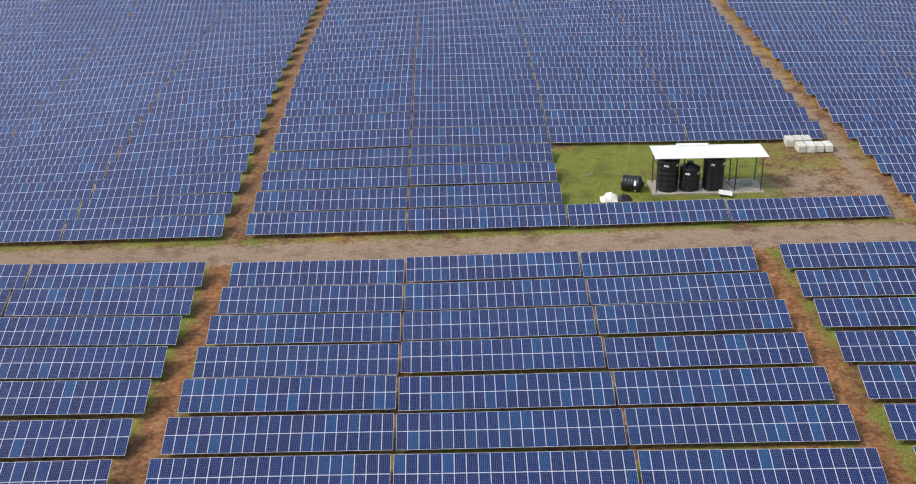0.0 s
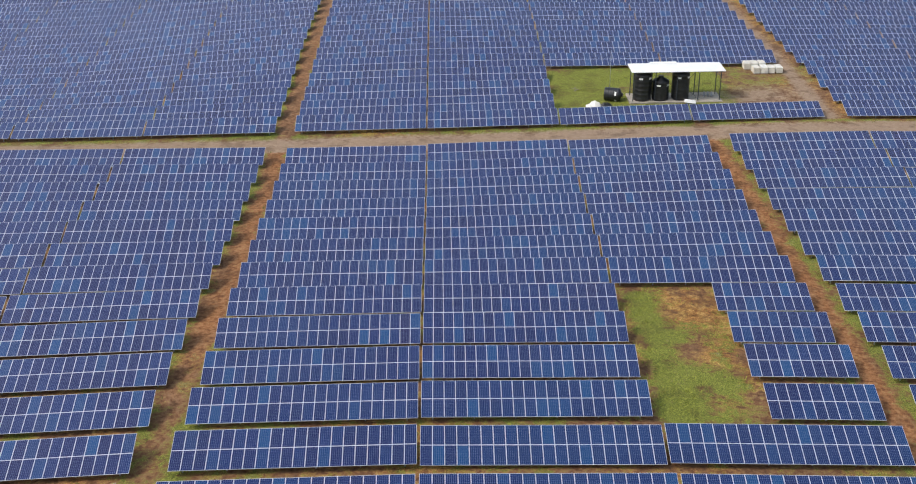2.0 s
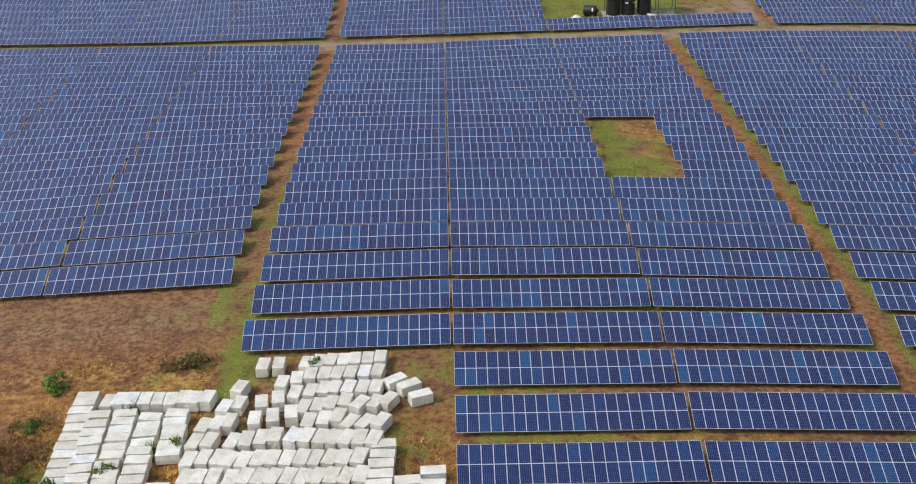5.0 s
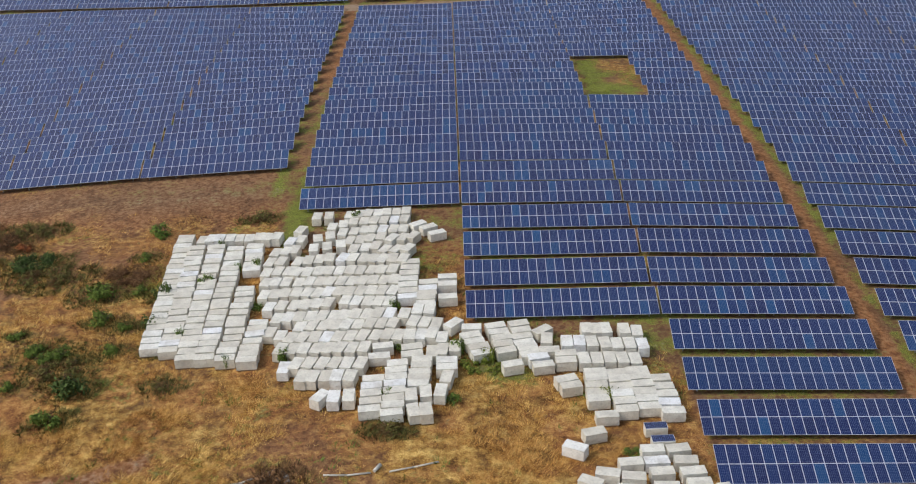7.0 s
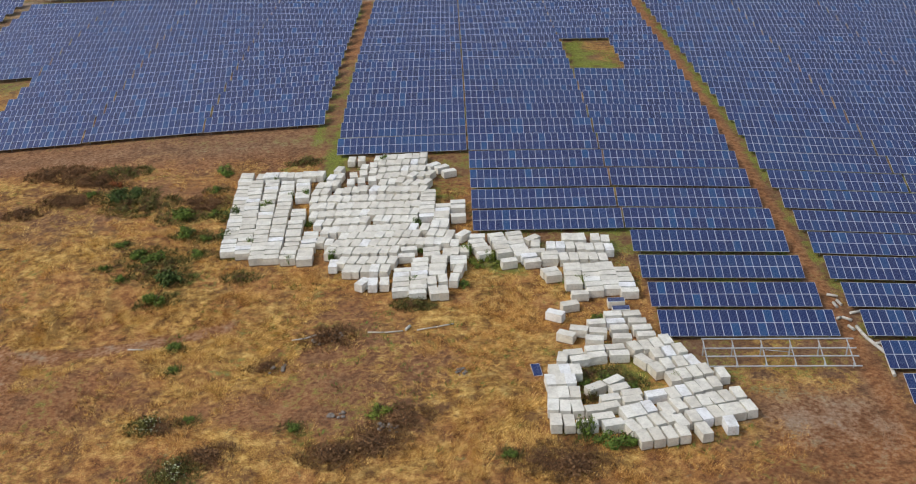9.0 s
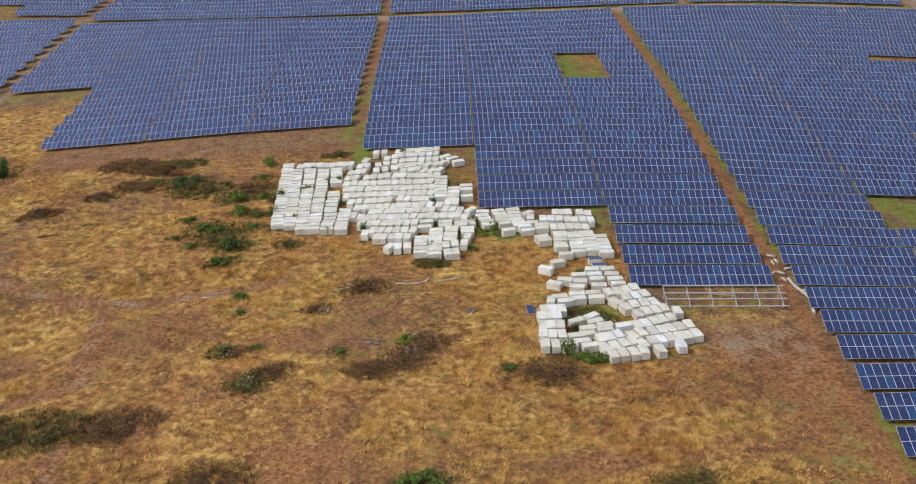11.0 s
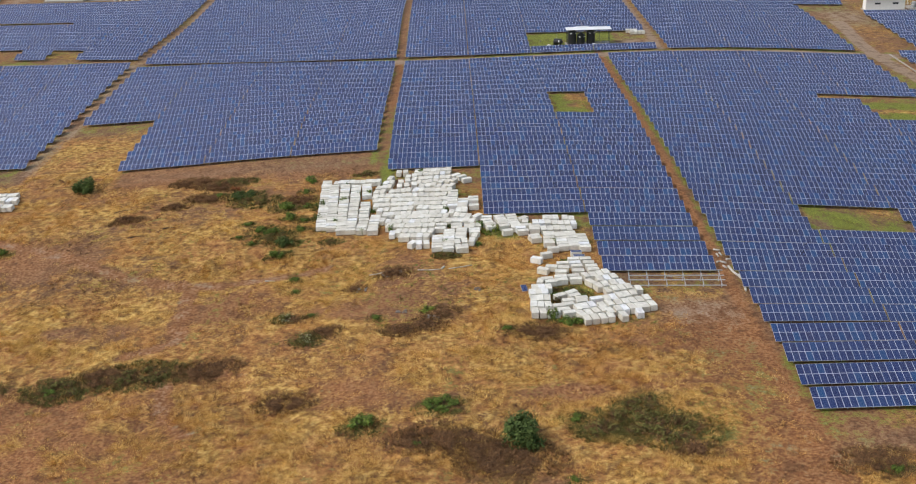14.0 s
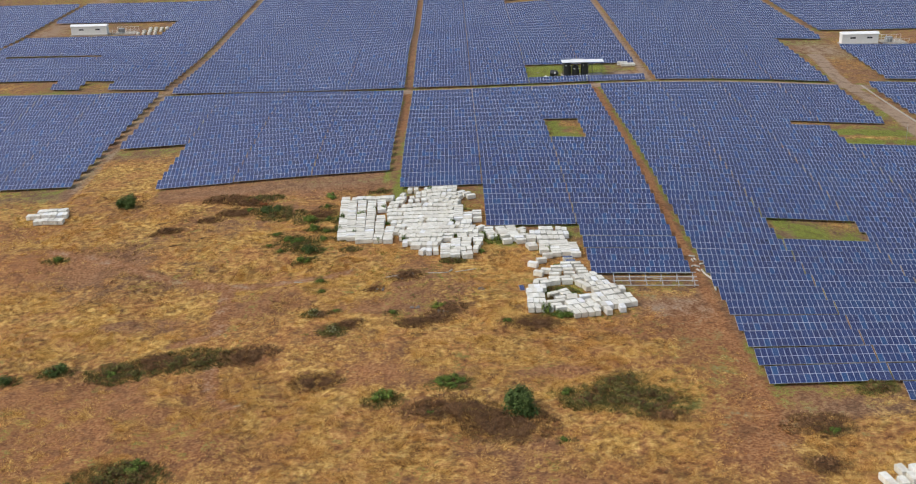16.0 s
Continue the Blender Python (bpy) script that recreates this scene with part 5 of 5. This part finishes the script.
for kind, *groups in (("green", GREEN_A, GREEN_B), ("dead", DEAD), ("olive", OLIVE), ("dark", DARK), ("rust", RUST), ("flower", FLOWER), ("lime", LIME), ("weed", WEED)):
    for rows in groups:
        for x, y, r in rows:
            if r > 2.1:  # a wide patch is several bushes grown together
                for i in range(6):
                    a = math.tau * i / 6 + pb.uniform(-0.4, 0.4)
                    bush(kind, x + math.cos(a) * r * 0.75, y + math.sin(a) * r * 0.5, r * pb.uniform(0.4, 0.62))
            else:
                bush(kind, x, y, r * (1.15 if r > 1.3 else 1.0))
for x, y, r in TREES:
    tree(x, y, 1.4 * r, 1.7 * r)


# ---- grass and weeds ----
def tufts(name, material, spots, blades, height, spread, width, label, seed, lean=0.5):
    """Blades of grass, in tufts, as one sheet of loose faces."""
    r = np.random.RandomState(seed)
    n = len(spots)
    x, y = spots[:, 0], spots[:, 1]
    z = land_z(x, y)
    size = r.uniform(0.55, 1.25, n)
    a = r.uniform(0, math.tau, (n, blades))
    turn = lattice(x, y, 8, seed)[:, None] * 5 - 1.2
    wind = (0.45 * np.cos(turn), 0.45 * np.sin(turn))
    root = np.stack([x[:, None] + np.cos(a) * spread * size[:, None] * r.uniform(0.1, 1, (n, blades)), y[:, None] + np.sin(a) * spread * size[:, None] * r.uniform(0.1, 1, (n, blades)), np.repeat(z[:, None] - 0.05, blades, 1)], -1)
    h = height * size[:, None] * r.uniform(0.55, 1.15, (n, blades))
    tip = root + np.stack([(np.cos(a) * lean + wind[0]) * h, (np.sin(a) * lean + wind[1]) * h, h], -1)
    side = np.stack([-np.sin(a + 0.7), np.cos(a + 0.7), np.zeros_like(a)], -1) * width * size[:, None, None]
    tri = np.stack([root - side, root + side, tip], 2).reshape(-1, 3)
    me = bpy.data.meshes.new(name)
    m = len(tri)
    me.vertices.add(m)
    me.vertices.foreach_set("co", tri.ravel())
    me.loops.add(m)
    me.loops.foreach_set("vertex_index", np.arange(m, dtype=np.int32))
    me.polygons.add(m // 3)
    me.polygons.foreach_set("loop_start", np.arange(0, m, 3, dtype=np.int32))
    me.update(calc_edges=True)
    me.materials.append(material)
    tagged(new(name, me), label, "grass", kind="stuff")


def scatter(seed, count, x0, x1, y0, y1, weight):
    r = np.random.RandomState(seed)
    x, y = r.uniform(x0, x1, count), r.uniform(y0, y1, count)
    keep = r.rand(count) < weight(x, y)
    return np.stack([x[keep], y[keep]], -1)


def straw_here(x, y):
    out = np.clip((front(x) - np.where(x < 21, 9, 4) - y) / 8, 0, 1)
    w = np.clip((lattice(x, y, 17, 11) - 0.14) * 1.7, 0.10, 1) * np.clip((lattice(x, y, 4, 31) - 0.18) * 2.2, 0.06, 1)
    w = w * (1 - 0.75 * np.clip((lattice(x, y, 23, 71) - 0.55) * 3, 0, 1) * (1 - 0.85 * np.clip(1.6 - np.hypot((x + 45) / 30, (y + 170) / 34), 0, 1)))
    w = w * (1 - 0.95 * on_trail(x, y)) * (1 - 0.8 * bare_spots(x, y))
    w = w * np.clip((lattice(x, y, 1.7, 35) - 0.42) * 7, 0.03, 1.6)
    w = w * (1 - 0.85 * np.clip(1.2 - np.hypot((x - 55) / 10, (y + 182) / 9), 0, 1))
    w = w * (1 - 0.85 * band(x - 57 + 0.06 * (y + 215), 3.0, 4))
    return out * w


def weeds_here(x, y):
    near = np.zeros_like(x)
    for tx in TRACKS:
        near = np.maximum(near, band(np.abs(x - tx) - 1.7, 0.3, 0.6) * (y < 130))
    row = np.mod(y, ROW_PITCH)
    gap = np.clip(1 - np.abs(row - 5.9) / 0.9, 0, 1)
    return (0.55 * near + 0.35 * gap) * (y > front(x)) * np.clip((lattice(x, y, 6, 41) - 0.35) * 2.4, 0, 1)


def patches_here(x, y):
    w = np.zeros_like(x)
    for x0, x1, y0, y1 in ((40.6, 50.4, -71, -43), (40.6, 58, 20, 38), (86, 102, -144, -132), (115, 146, -79, -50)):
        w = np.maximum(w, (x > x0) * (x < x1) * (y > y0) * (y < y1))
    return w * np.clip((lattice(x, y, 5, 16) - 0.32) * 2.6, 0.08, 1)


tufts("dry_grass", STRAW, scatter(51, 230000, -95, 100, -262, -96, straw_here), 26, 0.36, 0.62, 0.02, "wind-bent dry golden grass in tufts", 52, 1.0)
tufts("verge_weeds", leaf_material("verge_weeds", (0.045, 0.05, 0.014), (0.20, 0.19, 0.06)), scatter(53, 60000, -85, 105, -215, 60, weeds_here), 8, 0.28, 0.30, 0.035, "low green and straw-coloured weeds along the rows", 54, 0.9)
tufts("patch_grass", leaf_material("patch_grass", (0.05, 0.075, 0.012), (0.38, 0.39, 0.07)), scatter(55, 30000, 40, 146, -146, 40, patches_here), 8, 0.34, 0.34, 0.035, "short green grass on open patches", 56, 0.9)
tufts("pallet_weeds", GREEN_LEAF, scatter(57, 9000, -16, 48, -190, -112, lambda x, y: 0.35 * np.clip((lattice(x, y, 3.5, 58) - 0.55) * 3, 0, 1) * (y < front(x) + 3)), 9, 0.42, 0.30, 0.04, "green weeds growing between the pallets", 59, 0.8)


def scrub_spots(rows, seed, each=34):
    """Spots round bushes, where the undergrowth is dark."""
    r = np.random.RandomState(seed)
    out = []
    for x, y, rad in rows:
        n = int(each * rad * rad)
        a, d = r.uniform(0, math.tau, n), rad * 1.6 * np.sqrt(r.rand(n))
        out.append(np.stack([x + d * np.cos(a) * 1.25, y + d * np.sin(a) * 0.8], -1))
    return np.concatenate(out)


tufts("brown_undergrowth", leaf_material("brown_undergrowth", (0.060, 0.034, 0.017), (0.27, 0.16, 0.07), 0.9), scrub_spots(DEAD + RUST, 61), 14, 0.45, 0.45, 0.045, "dead brown undergrowth round scrub", 62, 0.9)
tufts("olive_undergrowth", leaf_material("olive_undergrowth", (0.040, 0.040, 0.012), (0.19, 0.175, 0.055), 0.8), scrub_spots(OLIVE + DARK + GREEN_A + GREEN_B + FLOWER, 63), 14, 0.42, 0.45, 0.045, "olive weeds and low growth round bushes", 64, 0.9)
tufts("dry_weeds", leaf_material("dry_weeds", (0.07, 0.035, 0.018), (0.26, 0.145, 0.075), 0.9), scatter(65, 40000, -95, 100, -262, -100, lambda x, y: np.clip((front(x) - 4 - y) / 8, 0, 1) * np.clip((lattice(x, y, 9, 66) - 0.58) * 3.5, 0, 1) * (1 - on_trail(x, y))), 12, 0.42, 0.5, 0.03, "dead brown weeds among dry grass", 67, 0.9)


def far_wood():
    """The edge of a wood far behind the last rows."""
    r = random.Random(91)
    bm = bmesh.new()
    for _ in range(46):
        x, y, s = r.uniform(222, 330), r.uniform(222, 300), r.uniform(4, 8)
        leaves(bm, r, 150, 0.14, 6, 0.9, 0.6, Matrix.Translation((x, y, at_land(x, y) - 0.3)) @ Matrix.Diagonal((s, s, s * 0.9, 1)))
        tube(bm, (x, y, at_land(x, y) - 0.3), (x, y, at_land(x, y) + s * 0.6), 0.25, 0.1, 6, 1)
    tagged(new("far_wood", mesh("far_wood", bm, DARK_LEAF, BARK)), "dark green trees at the far edge of the field", "trees", kind="stuff")


far_wood()
